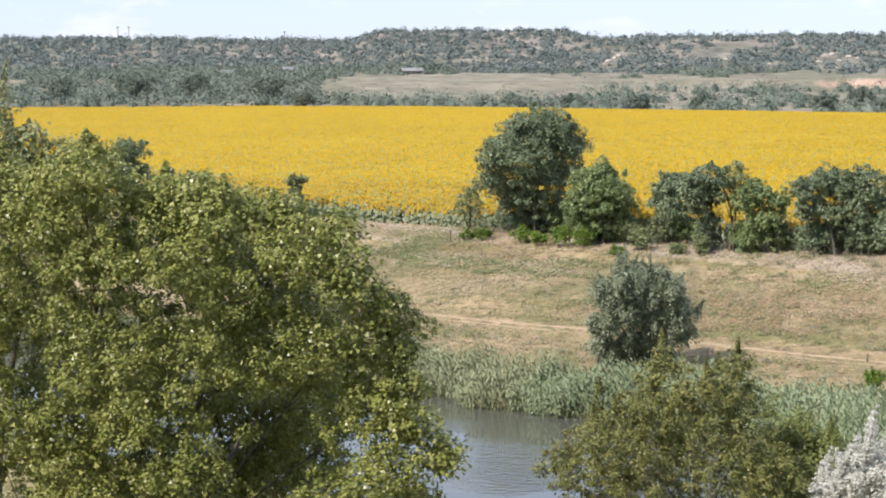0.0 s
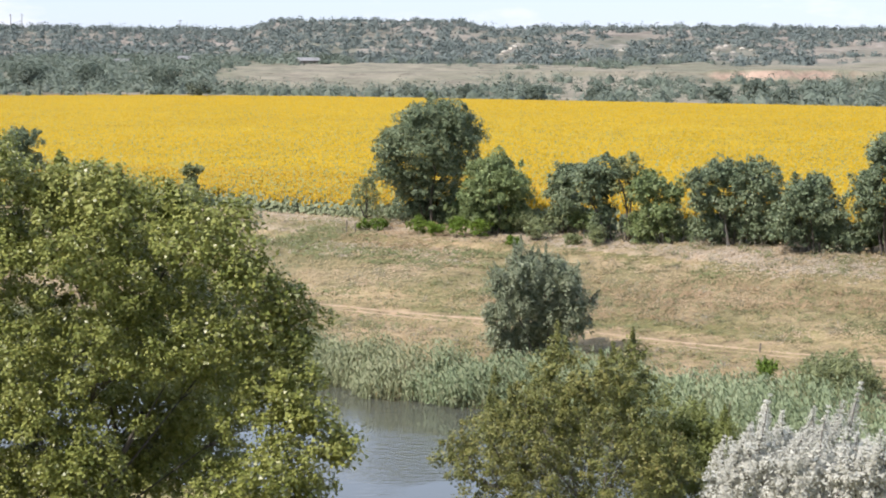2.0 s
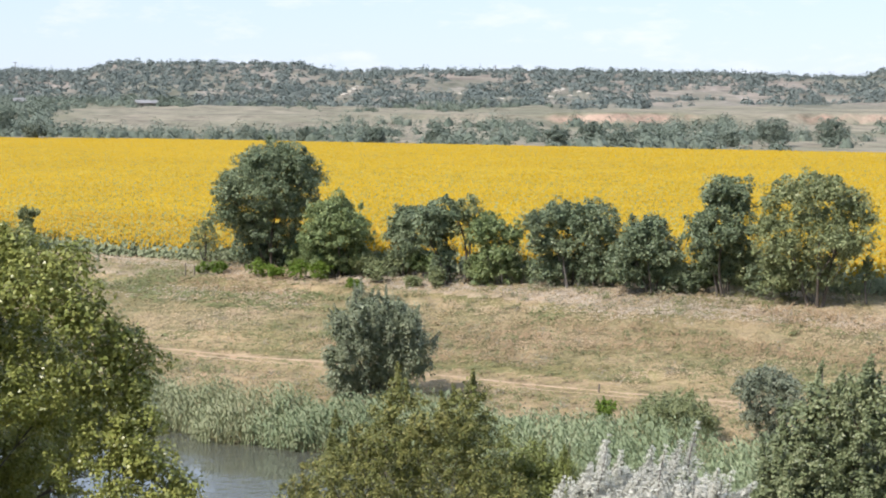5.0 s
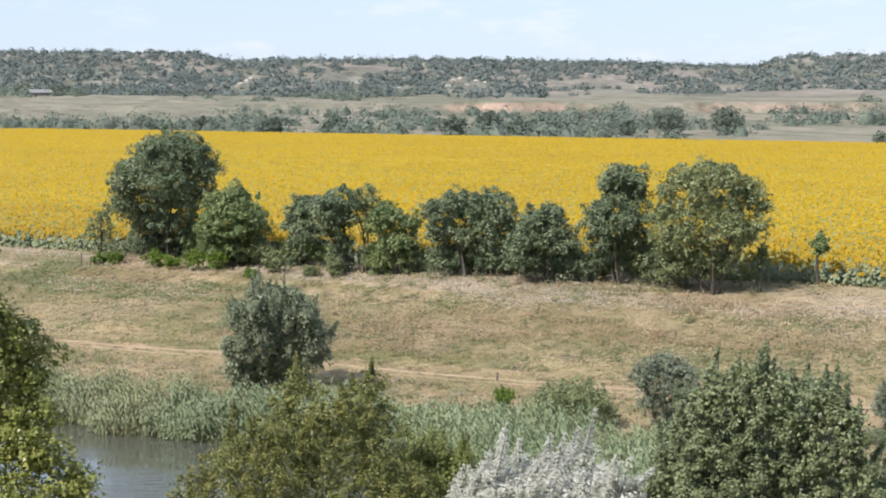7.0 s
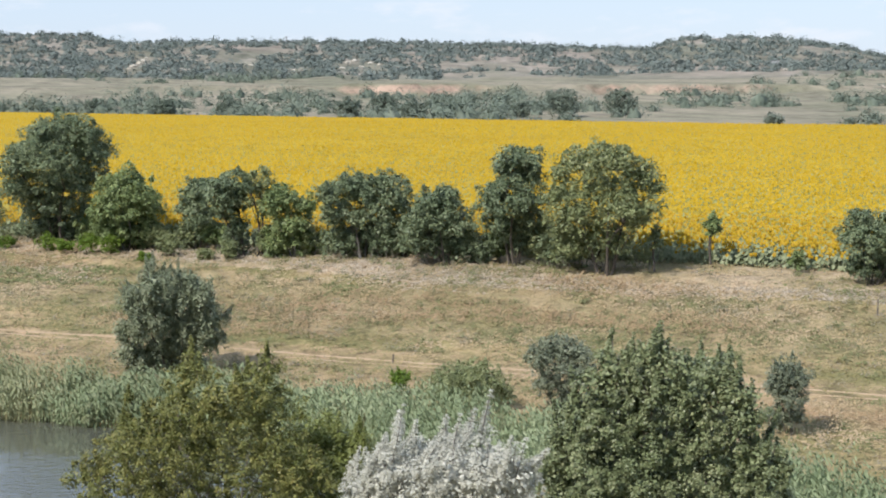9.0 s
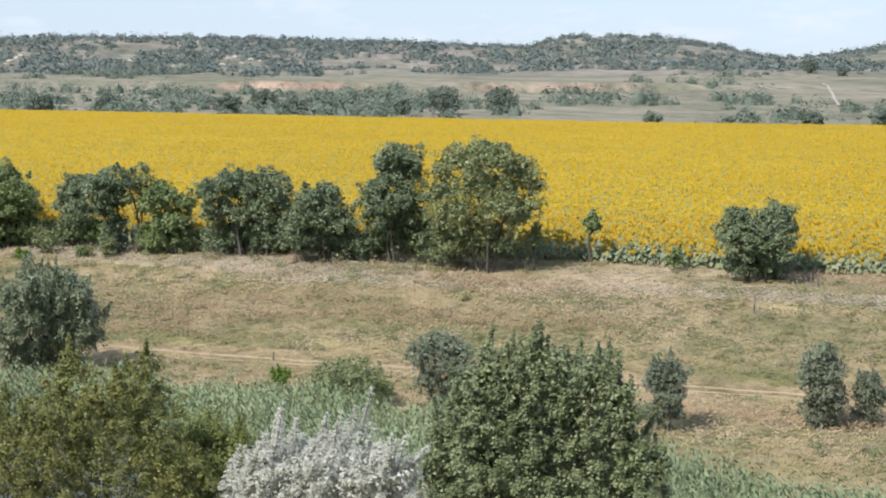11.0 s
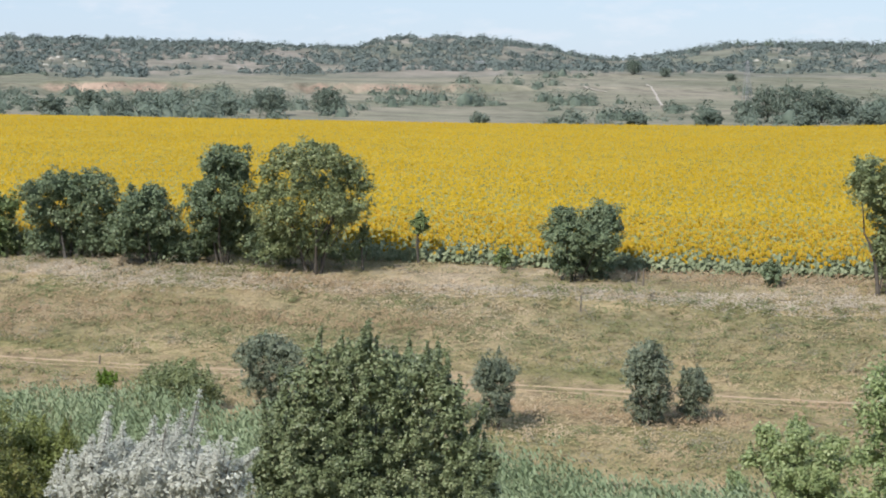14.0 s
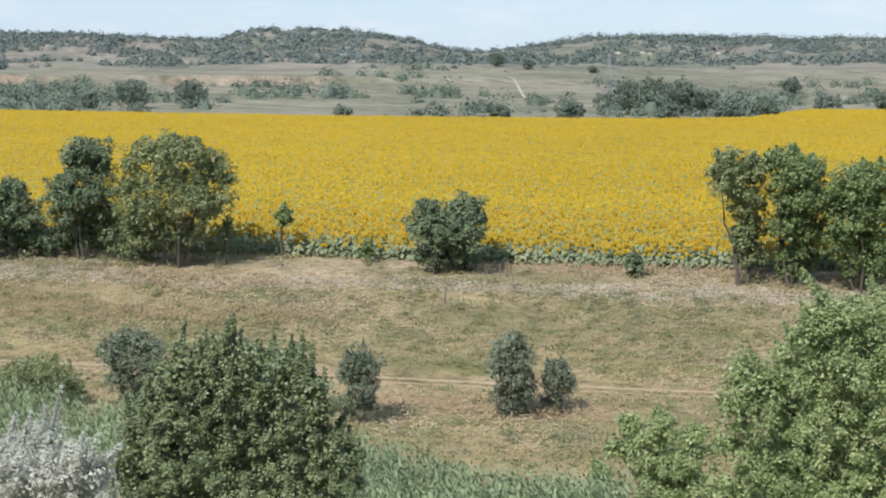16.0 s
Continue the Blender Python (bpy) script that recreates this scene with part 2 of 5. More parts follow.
M_DISC = plain_material("sunflower_disc", (0.22, 0.11, 0.02), (0.42, 0.22, 0.03), 6.0)
M_CANOPY = earth_material("sunflower_canopy", (0.315, 0.235, 0.026), (0.370, 0.265, 0.022), (0.250, 0.225, 0.060), 0.05, 1.6, 0.1, 0.60)


def water_material():
    m, nodes, links, bsdf = shader("river_water")
    bsdf.inputs["Base Color"].default_value = (0.085, 0.088, 0.068, 1)
    bsdf.inputs["Roughness"].default_value = 0.03
    bsdf.inputs["IOR"].default_value = 1.33
    bsdf.inputs["Specular IOR Level"].default_value = 0.85
    g = nodes.new("ShaderNodeNewGeometry")
    mp = nodes.new("ShaderNodeMapping")
    mp.inputs["Rotation"].default_value = (0, 0, radians(35))
    mp.inputs["Scale"].default_value = (1.0, 2.2, 1.0)
    links.new(g.outputs["Position"], mp.inputs["Vector"])
    n = noise_node(nodes, links, 1.6, 4.0, 0.55, mp.outputs["Vector"])
    n2 = noise_node(nodes, links, 0.16, 2.0, 0.5)
    r = ramp_node(nodes, [(0.46, (0.03, 0.03, 0.03)), (0.60, (0.7, 0.7, 0.7))])
    links.new(n2.outputs["Fac"], r.inputs["Fac"])
    b = nodes.new("ShaderNodeBump")
    b.inputs["Distance"].default_value = 0.05
    links.new(r.outputs["Color"], b.inputs["Strength"])
    links.new(n.outputs["Fac"], b.inputs["Height"])
    links.new(b.outputs["Normal"], bsdf.inputs["Normal"])
    return m


M_WATER = water_material()

# ---- ground plan ----
# v runs square to the river, away from the eye; u runs along it. The bank's normal is turned 40.7 degrees to the right.
BANK = radians(40.7)
NX, NY = math.sin(BANK), math.cos(BANK)


def to_uv(x, y):
    return NY * x - NX * y, NX * x + NY * y


def to_xy(u, v):
    return NY * u + NX * v, -NX * u + NY * v


def polar(turn, d):
    return d * math.sin(radians(turn)), d * math.cos(radians(turn))


def polar_np(turn, d):
    return d * np.sin(np.radians(turn)), d * np.cos(np.radians(turn))


def field_z(v):
    return 3.2 + 0.35 * np.clip((v - 96) / 200, 0, 1)


def on_line(turn, v):
    """The place in the direction turn at v metres across the river."""
    return polar(turn, v / math.cos(radians(turn) - BANK))


def value_noise(x, y, seed=0):
    xi, yi = np.floor(x), np.floor(y)
    fx, fy = x - xi, y - yi
    fx, fy = fx * fx * (3 - 2 * fx), fy * fy * (3 - 2 * fy)

    def h(a, b):
        s = np.sin(a * 127.1 + b * 311.7 + seed * 74.7) * 43758.5453
        return s - np.floor(s)
    return (h(xi, yi) * (1 - fx) + h(xi + 1, yi) * fx) * (1 - fy) + (h(xi, yi + 1) * (1 - fx) + h(xi + 1, yi + 1) * fx) * fy


def fbm(x, y, octaves=4, seed=0):
    total, amp = 0.0, 0.5
    for k in range(octaves):
        total = total + amp * (value_noise(x, y, seed + k) - 0.5)
        x, y, amp = x * 2.03 + 11.3, y * 2.03 + 5.7, amp * 0.5
    return total


RIDGE_TURN = [-180, -30, -12, -8, -2.6, -1.6, 3.4, 4.3, 10.5, 14.5, 19.0, 19.9, 22.4, 24.4, 25.4, 26.3, 28.0, 29.5, 34, 38, 60, 180]
RIDGE_TAN = [0.018, 0.020, 0.0200, 0.0192, 0.0180, 0.0232, 0.0228, 0.0190, 0.0196, 0.0185, 0.0155, 0.0212, 0.0214, 0.0165, 0.0122, 0.0105, 0.0140, 0.0185, 0.0180, 0.0172, 0.017, 0.018]
FIELD_U = [-800, -448, -329, -190, -107, -56, -42, -41, 60]
FIELD_V = [378, 367, 382, 346, 325, 330, 350, 449, 455]
FIELD_NEAR = 88.6


def shore(u):
    """v of the far waterline: it bends towards the eye downstream."""
    return np.interp(u, [-200, -60, -34, -26, -19, -8, 40], [54.5, 55.6, 54.6, 52.0, 47.0, 45.5, 45.0]) + 0.5 * np.sin(u * 0.6) + 0.35 * np.sin(u * 1.7)


def wobble(turn):
    return 35 * fbm(turn * 0.35, turn * 0 + 2.0, 3, 21) + 14 * fbm(turn * 3.0, turn * 0 + 7.0, 3, 22)


STEP_TURN, STEP_SIZE = [5, 7, 9, 10.2, 10.6, 14.0, 14.6, 16.9, 17.4, 22, 25], [0.1, 0.4, 0.4, 0.2, 1, 1, 0.25, 0.2, 0.9, 0.75, 0.1]


def height(x, y):
    x, y = np.asarray(x, float), np.asarray(y, float)
    u, v = to_uv(x, y)
    d = np.hypot(x, y)
    turn = np.degrees(np.arctan2(x, y))
    s = shore(u)
    near = np.interp(v, [-40, 3, 10, 20, 27, 30.2, 31.6, 34], [9.9, 9.9, 6.2, 3.5, 3.0, 2.85, 0.2, -1.3])
    far = np.interp(v - s, [-4, -0.6, 0.3, 1.5], [-1.3, -0.35, 0.12, 0.35])
    far = np.where(v > s + 1.5, np.interp(v, [50, 57, 64, 68, 72, 78, 83, 86, 89, 96], [0.3, 0.42, 0.62, 0.80, 1.0, 1.75, 2.6, 2.9, 3.1, 3.2]) + 0.35 * np.clip((v - 96) / 200, 0, 1), far)
    z = np.where(v < 40, near, far)
    rough = np.clip((v - 60) / 10, 0, 1) * np.clip((100 - v) / 10, 0, 1)
    z = z + rough * (0.35 * fbm(u * 0.09, v * 0.16, 4, 3) + 0.10 * fbm(u * 0.8, v * 0.8, 2, 9))
    # beyond the field: flat, a clay step, a sloping meadow, the hill
    ridge = EYE + 1300 * np.interp(turn, RIDGE_TURN, RIDGE_TAN)
    step = np.interp(turn, STEP_TURN, STEP_SIZE)
    dd = d + wobble(turn)
    slope = np.interp(dd, [470, 640, 700, 950], [3.55, 6.6, 10.0, 15.0])
    cliff = np.interp(dd, [470, 640, 694, 700, 880, 950], [3.55, 5.6, 7.0, 11.2, 12.2, 13.6])
    hill = slope * (1 - step) + cliff * step
    foot = 15.0 - 1.4 * step
    t = np.clip((dd - 950) / 350, 0, 1)
    t = t * t * (3 - 2 * t) * 0.6 + t * 0.4
    hill = np.where(dd > 950, foot + (ridge - foot) * t, hill)
    hill = hill + (np.clip((d - 600) / 300, 0, 1) * (1 - step) + np.clip((d - 880) / 150, 0, 1) * step) * np.clip((1300 - d) / 200, 0.15, 1) * (7.0 * fbm(x * 0.011, y * 0.011, 4, 5))
    hill = hill - np.clip(d - 1320, 0, 1e5) * 0.004
    return np.where(d > 470, hill, z)


# ---- mesh helpers ----
def mesh_np(name, verts, faces, material, smooth=False, slots=None, index=None):
    """A mesh from arrays of corners and of faces that all have as many corners."""
    verts, faces = np.asarray(verts, np.float32), np.asarray(faces, np.int32)
    me = bpy.data.meshes.new(name)
    n, k = faces.shape
    me.vertices.add(len(verts))
    me.vertices.foreach_set("co", verts.ravel())
    me.loops.add(n * k)
    me.loops.foreach_set("vertex_index", faces.ravel())
    me.polygons.add(n)
    me.polygons.foreach_set("loop_start", np.arange(0, n * k, k, dtype=np.int32))
    for m in (slots or [material]):
        me.materials.append(m)
    if index is not None:
        me.polygons.foreach_set("material_index", np.asarray(index, np.int32))
    me.polygons.foreach_set("use_smooth", np.full(n, smooth))
    me.update(calc_edges=True)
    return me


def part(name, me, parent=None, label=""):
    ob = new(name, me)
    if parent is not None:
        ob.parent = parent
    if label:
        tagged(ob, label)
    return ob


def tube(points, radii, sides=6):
    """Corners and faces of a tapered tube along points."""
    points = np.asarray(points, float)
    n = len(points)
    way = np.gradient(points, axis=0)
    way /= np.linalg.norm(way, axis=1)[:, None] + 1e-9
    ref = np.where(np.abs(way[:, 2:3]) > 0.9, np.array([[1.0, 0, 0]]), np.array([[0, 0, 1.0]]))
    a = np.cross(way, ref)
    a /= np.linalg.norm(a, axis=1)[:, None] + 1e-9
    b = np.cross(way, a)
    ang = np.arange(sides) * 2 * np.pi / sides
    ring = a[:, None] * np.cos(ang)[None, :, None] + b[:, None] * np.sin(ang)[None, :, None]
    verts = (points[:, None] + ring * np.asarray(radii, float)[:, None, None]).reshape(-1, 3)
    i, j = np.meshgrid(np.arange(n - 1), np.arange(sides), indexing="ij")
    k = (j + 1) % sides
    faces = np.stack([i * sides + j, i * sides + k, (i + 1) * sides + k, (i + 1) * sides + j], -1).reshape(-1, 4)
    return verts, faces


def joined(pieces):
    verts, faces, base = [], [], 0
    for v, f in pieces:
        verts.append(v)
        faces.append(np.asarray(f) + base)
        base += len(v)
    return np.concatenate(verts), np.concatenate(faces)


def unit(a):
    return a / (np.linalg.norm(a, axis=-1, keepdims=True) + 1e-9)


def leaf_shapes(at, normal, along, length, width, fine=False):
    """Folded leaves at places, facing normal, pointing along. fine: six corners, else four."""
    n = unit(normal)
    t = unit(along - n * (along * n).sum(-1, keepdims=True))
    b = np.cross(n, t)
    L, W = length[:, None], width[:, None]
    if not fine:
        c = [at - t * L * 0.5, at + b * W * 0.5 + n * W * 0.12, at + t * L * 0.5, at - b * W * 0.5 + n * W * 0.12]
        v = np.stack(c, 1).reshape(-1, 3)
        f = np.arange(len(v)).reshape(-1, 4)
        return v, f
    c = [at - t * L * 0.5, at - t * L * 0.2 + b * W * 0.46 + n * W * 0.14, at + t * L * 0.18 + b * W * 0.36 + n * W * 0.12,
         at + t * L * 0.5 - n * W * 0.08, at + t * L * 0.18 - b * W * 0.36 + n * W * 0.12, at - t * L * 0.2 - b * W * 0.46 + n * W * 0.14]
    v = np.stack(c, 1).reshape(-1, 3)
    k = np.arange(len(at))[:, None] * 6
    f = np.concatenate([k + [0, 1, 2, 3], k + [0, 3, 4, 5]], 1).reshape(-1, 4)
    return v, f


# ---- trees ----
def round_crown(rng, size, low, lumps, plump):
    """Lobes (right, deep, up, radius) of an uneven round crown of size (wide, deep, high). low: share of the height that is bare."""
    wide, deep, high = size
    env = np.array([wide / 2, deep / 2, high * (1 - low) / 2])
    mid = np.array([0, 0, high * (low + 1) / 2])
    lobe = unit(rng.normal(size=(lumps, 3)))
    for _ in range(30):                      # spread the lobes evenly
        gap = lobe[:, None] - lobe[None]
        lobe = unit(lobe + 0.04 * (gap / (np.linalg.norm(gap, axis=-1, keepdims=True) ** 2 + 0.05)).sum(1))
    rad = rng.uniform(plump[0], plump[1], lumps)
    at = lobe * (1.0 - rad * rng.uniform(0.85, 1.1, lumps))[:, None] * env + mid
    out = np.concatenate([at, (rad * min(env[0], env[2]))[:, None]], 1)
    return np.concatenate([out, [[*mid, 0.55 * min(env)]]])


def drawn_crown(rng, drawn, deep, skirt, d, eye):
    """Lobes from a crown's drawn shape (right, up, radius, and how far back): each is set forward or back within the crown's depth, the low ones under the
    overhang, and the larger ones are doubled behind. The shape is drawn d metres off from eye metres up, and keeps its look as lobes come forward. skirt: how many lower lobes carry the crown down towards the ground."""
    x, z, r, back = np.array([(*row, 0.0)[:4] for row in drawn], float).T
    half = (x.max() - x.min()) / 2 + r.mean()
    cx = (x.max() + x.min()) / 2
    room = deep / 2 * np.sqrt(np.clip(1 - (0.55 if skirt else 1.0) * ((x - cx) / half) ** 2, 0.05, 1))
    ahead = rng.uniform(0.45, 0.72, len(x)) if skirt else rng.uniform(0.05, 0.75, len(x))
    under = np.clip((0.55 * z.max() - z) / (0.35 * z.max()), 0, 1) * (skirt == 0)
    under = np.maximum(under * 0.8, back)
    y = room * (under * 0.5 - ahead * (1 - under)) - (skirt > 0) * 0.25 * deep * (x - cx) / half
    k = 1 + y / d
    x, z, r = x * k, eye + (z - eye) * k, r * k
    lobes = [np.stack([x, y, z, r], -1)]
    big = r > np.median(r) * 0.8
    lobes.append(np.stack([x[big] * 0.9 + cx * 0.1, np.abs(y[big]) * 1.1 + 0.1 * deep, z[big] * 0.98, r[big] * 1.1], -1))
    if skirt:
        k = np.arange(skirt)
        lobes.append(np.stack([cx + half * 0.7 * np.cos(k * 2.4), deep * 0.3 * np.sin(k * 2.4), z.min() * (0.3 + 0.6 * (k + 0.5) / skirt), np.full(skirt, r.max())], -1))
    return np.concatenate(lobes)


def sprays_of(rng, lobes, tuft, cover):
    """Places of leafy tufts over the outside of the lobes, and the way each grows."""
    at, way = [], []
    for k, (x, y, z, r) in enumerate(lobes):
        n = max(4, int(cover * 4 * (r / tuft) ** 2))
        i = np.arange(n) + 0.5
        lat, lon = np.arccos(1 - 2 * i / n), i * 2.39996 + rng.uniform(0, 6.28)
        d = np.stack([np.cos(lon) * np.sin(lat), np.sin(lon) * np.sin(lat), np.cos(lat)], -1)
        d = unit(d + rng.normal(size=d.shape) * 0.9 / math.sqrt(n))
        out = np.where(rng.random(n) < 0.12, rng.uniform(1.05, 1.3, n), rng.uniform(0.66, 1.03, n))
        p = np.array([x, y, z]) + d * (r * out)[:, None] * [1, 1, 0.95]
        gap = np.linalg.norm(p[:, None] - lobes[None, :, :3], axis=-1) / lobes[None, :, 3]
        gap[:, k] = 9.0
        keep = (gap.min(1) > 0.62) & ~((d[:, 2] < -0.4) & (rng.random(n) < 0.7)) & (rng.random(n) > 0.12)
        at.append(p[keep])
        way.append(unit(d + [0, 0, 0.35])[keep])
    return np.concatenate(at), np.concatenate(way)


def tuft_leaves(rng, at, way, per, tuft, leaf, slim, droop=0.0, fine=False, corners=4):
    """Leaves over the outer side of each tuft, so that the tufts shade one another."""
    n = len(at) * per
    w = np.repeat(way, per, 0)
    d = unit(unit(rng.normal(size=(n, 3))) + 0.62 * w)
    size = np.repeat(rng.uniform(0.5, 1.35, len(at)), per)[:, None] * tuft
    off = d * size * rng.uniform(0.45, 1.08, (n, 1)) * [1, 1, 0.85]
    off[:, 2] -= droop * rng.random(n) ** 2 * tuft * 2.2
    normal = unit(d * 0.65 + rng.normal(size=(n, 3)) * 0.42 + np.array([0, 0, 0.5]))
    along = unit(d + rng.normal(size=(n, 3)) * 0.7 - np.array([0, 0, 0.4 + droop]))
    length = leaf * rng.uniform(0.65, 1.25, n)
    v, f = leaf_shapes(np.repeat(at, per, 0) + off, normal, along, length, length * slim, fine)
    if corners == 3 and not fine:
        f = np.repeat(np.arange(n)[:, None] * 4, 3, 1) + [0, 1, 3]
        v = v.reshape(-1, 4, 3)
        v[:, [1, 3]] += 0.35 * (v[:, 2] - v[:, 0])[:, None]
        v, f = v[:, [0, 1, 3]].reshape(-1, 3), np.arange(3 * n).reshape(-1, 3)
    return v, f


def plumes_of(rng, at, way, count, reach, lean):
    """Leafy shoots, each a row of shrinking tufts that stands out of the crown's upper side."""
    score = at[:, 2] + way[:, 2] * at[:, 2].std() - at[:, 2].std() * rng.random(len(at)) * 3
    pick = rng.choice(np.argsort(-score)[:max(count * 3, 6)], min(count, len(at)), replace=False)
    a, w, s, lines = [], [], [], []
    for k in pick:
        d = unit(way[k] * 0.45 + np.array([0, 0, 1.0]) + np.asarray(lean) + rng.normal(size=3) * 0.27)
        n = 8
        long = reach * rng.uniform(0.45, 1.1)
        t = np.linspace(0.1, 1, n)[:, None]
        a.append(at[k] + d * t * long)
        w.append(np.repeat(d[None], n, 0))
        s.append(1.0 - 0.7 * t[:, 0])
        lines.append((at[k] - way[k] * long * 0.3, at[k] + d * long * 0.95))
    return np.concatenate(a), np.concatenate(w), np.concatenate(s), lines


def bend(rng, a, b, n=5, sag=0.12):
    t = np.linspace(0, 1, n)[:, None]
    span = np.linalg.norm(b - a)
    side = rng.normal(size=3) * sag * span * 0.5
    return a * (1 - t) + b * t + np.sin(t * np.pi) * (side + np.array([0, 0, sag * span * 0.5]))


def make_tree(name, x, y, size, leaves, leaf, slim, material, seed, label, category="tree", group="", low=0.25, tuft=0.3, cover=1.0, stems=1, bark=None,
              lumps=9, limbs=8, droop=0.0, fine=False, plump=(0.32, 0.50), sink=0.05, shoots=0, reach=0.3, lean=(0, 0, 0), fill=0.15, thick=0.03,
              drawn=None, skirt=0, corners=4, base=0.05, plush=0.8):
    """A tree or bush: an Empty at its base with stems, limbs and a crown of separate leaves. Its own x runs across the line of sight from the river's near bank."""
    rng = np.random.default_rng(seed)
    wide, deep, high = size
    thing = tagged(new(name), label, category, group)
    thing.location = (x, y, float(height(x, y)) - sink)
    thing.rotation_euler = (0, 0, -math.atan2(x, y))
    bark = bark or M_BARK
    lobes = round_crown(rng, size, low, lumps, plump) if drawn is None else drawn_crown(rng, drawn, deep, skirt, math.hypot(x, y), EYE - thing.location.z)
    at, way = sprays_of(rng, lobes, tuft, cover)
    at[:, 2] = np.maximum(at[:, 2], tuft * 0.5)
    tall = high * max(low, 0.1) + high * 0.35
    mid_x = float(np.average(lobes[:, 0], weights=lobes[:, 3]))
    feet = []
    for s in range(stems):
        a = 2 * math.pi * s / stems + rng.uniform(0, 1)
        foot = np.array([math.cos(a), math.sin(a), 0]) * (0.0 if stems == 1 else base * wide)
        spread = wide * (0.04 if stems == 1 else 0.20)
        tip = np.array([mid_x + math.cos(a) * spread, math.sin(a) * spread, tall])
        pts = bend(rng, foot - [0, 0, 0.1], tip, 6, 0.08)
        r0 = thick * high / math.sqrt(stems)
        v, f = tube(pts, np.linspace(r0, r0 * 0.45, 6) * np.array([1.25, 1, 1, 1, 1, 1]), 8)
        part("trunk", mesh_np("trunk", v, f, bark, True), thing)
        feet.append(pts)
    for k in rng.permutation(len(lobes))[:limbs]:
        c, r = lobes[k, :3], lobes[k, 3]
        pts = feet[int(rng.integers(stems))]
        start = pts[int(np.argmin(np.linalg.norm(pts - (c - [0, 0, 0.4 * high]), axis=1)))]
        line = bend(rng, start, c + [0, r * 0.6, -r * 0.2], 6, 0.06)
        r0 = thick * high * 0.45 / math.sqrt(stems)
        near = np.argsort(np.linalg.norm(at - c, axis=1))[:16]
        pieces = []
        for j in near[rng.permutation(len(near))[:10]]:
            i = int(np.argmin(np.linalg.norm(line - at[j], axis=1)))
            pieces.append(tube(bend(rng, line[max(i - 1, 0)], line[i] + (at[j] - line[i]) * 0.85, 3, 0.08), [r0 * 0.25, r0 * 0.17, r0 * 0.08], 3))
        v, f = tube(line, np.linspace(r0, r0 * 0.2, 6), 5)
        limb = part("limb", mesh_np("limb", v, f, bark, True), thing)
        if pieces:
            v, f = joined(pieces)
            tagged(part("spray", mesh_np("spray", v, f, bark, True), limb), "fine bare twigs", kind="stuff")
    cloud = [tuft_leaves(rng, at, way, max(2, leaves // len(at)), tuft, leaf, slim, droop, fine, corners)]
    inside = np.repeat(lobes, 6, 0)
    inner = inside[:, :3] + unit(rng.normal(size=(len(inside), 3))) * (inside[:, 3] * rng.uniform(0.1, 0.6, len(inside)))[:, None]
    cloud.append(tuft_leaves(rng, inner, unit(rng.normal(size=inner.shape)), max(3, int(leaves * fill / len(inner))), float(np.mean(lobes[:, 3])) * 0.6, leaf * 1.5, max(slim, 0.6), droop, fine, corners))
    if shoots:
        sa_, sw_, ss_, lines = plumes_of(rng, at, way, shoots, reach, lean)
        for size_ in np.unique(ss_):
            m = ss_ == size_
            cloud.append(tuft_leaves(rng, sa_[m], sw_[m], max(5, int(plush * leaves / len(at) * size_)), tuft * min(0.9, 0.5 * plush + 0.2) * float(size_), leaf * (0.6 + 0.4 * float(size_)), slim, droop, fine, corners))
        v, f = joined([tube(bend(rng, p, q, 3, 0.05), [0.02 * leaf / 0.06, 0.012 * leaf / 0.06, 0.005], 3) for p, q in lines])
        tagged(part("twig_work", mesh_np("twig_work", v, f, bark, True), thing), "thin leafy shoots", kind="stuff")
    v, f = joined(cloud)
    v[:, 2] = np.maximum(v[:, 2], 0.04)
    part("crown", mesh_np("crown", v, f, material), thing)
    return thing


# ---- ground sheet ----
turns = np.radians(np.concatenate([np.arange(-180, -16, 4.0), np.arange(-16, 42, 0.34), np.arange(42, 180, 4.0)]))
rings = np.concatenate([np.linspace(0.02, 44, 46), np.arange(45, 62, 0.4), np.arange(62, 135, 0.6), np.geomspace(136, 470, 60), np.arange(474, 658, 8.0),
                        np.arange(660, 735, 1.5), np.arange(738, 960, 8.0), np.arange(962, 1340, 7.0), np.geomspace(1345, 4600, 18)])
A, D = np.meshgrid(turns, rings, indexing="xy")
GX, GY = D * np.sin(A), D * np.cos(A)
GZ = height(GX, GY)
nr, na = D.shape
ii, jj = np.meshgrid(np.arange(nr - 1), np.arange(na), indexing="ij")
kk = (jj + 1) % na
quads = np.stack([ii * na + jj, ii * na + kk, (ii + 1) * na + kk, (ii + 1) * na + jj], -1).reshape(-1, 4)
ground_v = np.stack([GX, GY, GZ], -1).reshape(-1, 3)
mid = ground_v[quads].mean(1)
mu, mv = to_uv(mid[:, 0], mid[:, 1])
md = np.hypot(mid[:, 0], mid[:, 1])
fn = np.cross(ground_v[quads[:, 2]] - ground_v[quads[:, 0]], ground_v[quads[:, 3]] - ground_v[quads[:, 1]])
steep = np.abs(fn[:, 2]) / (np.linalg.norm(fn, axis=1) + 1e-9)
slot = np.zeros(len(quads), int)
edge = mv + 5.0 * fbm(mu * 0.12, mv * 0.3, 4, 91)
slot[(edge > 73.0) & (edge < 81.5)] = 7
slot[edge >= 82.5] = 8
slot[(edge > 62.5) & (edge < 69.5)] = 6
slot[mv < 31] = 1
slot[mid[:, 2] < -0.02] = 3
slot[(mv > FIELD_NEAR + 0.6) & (mv < np.interp(mu, FIELD_U, FIELD_V))] = 2
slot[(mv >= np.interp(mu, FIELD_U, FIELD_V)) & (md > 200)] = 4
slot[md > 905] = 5
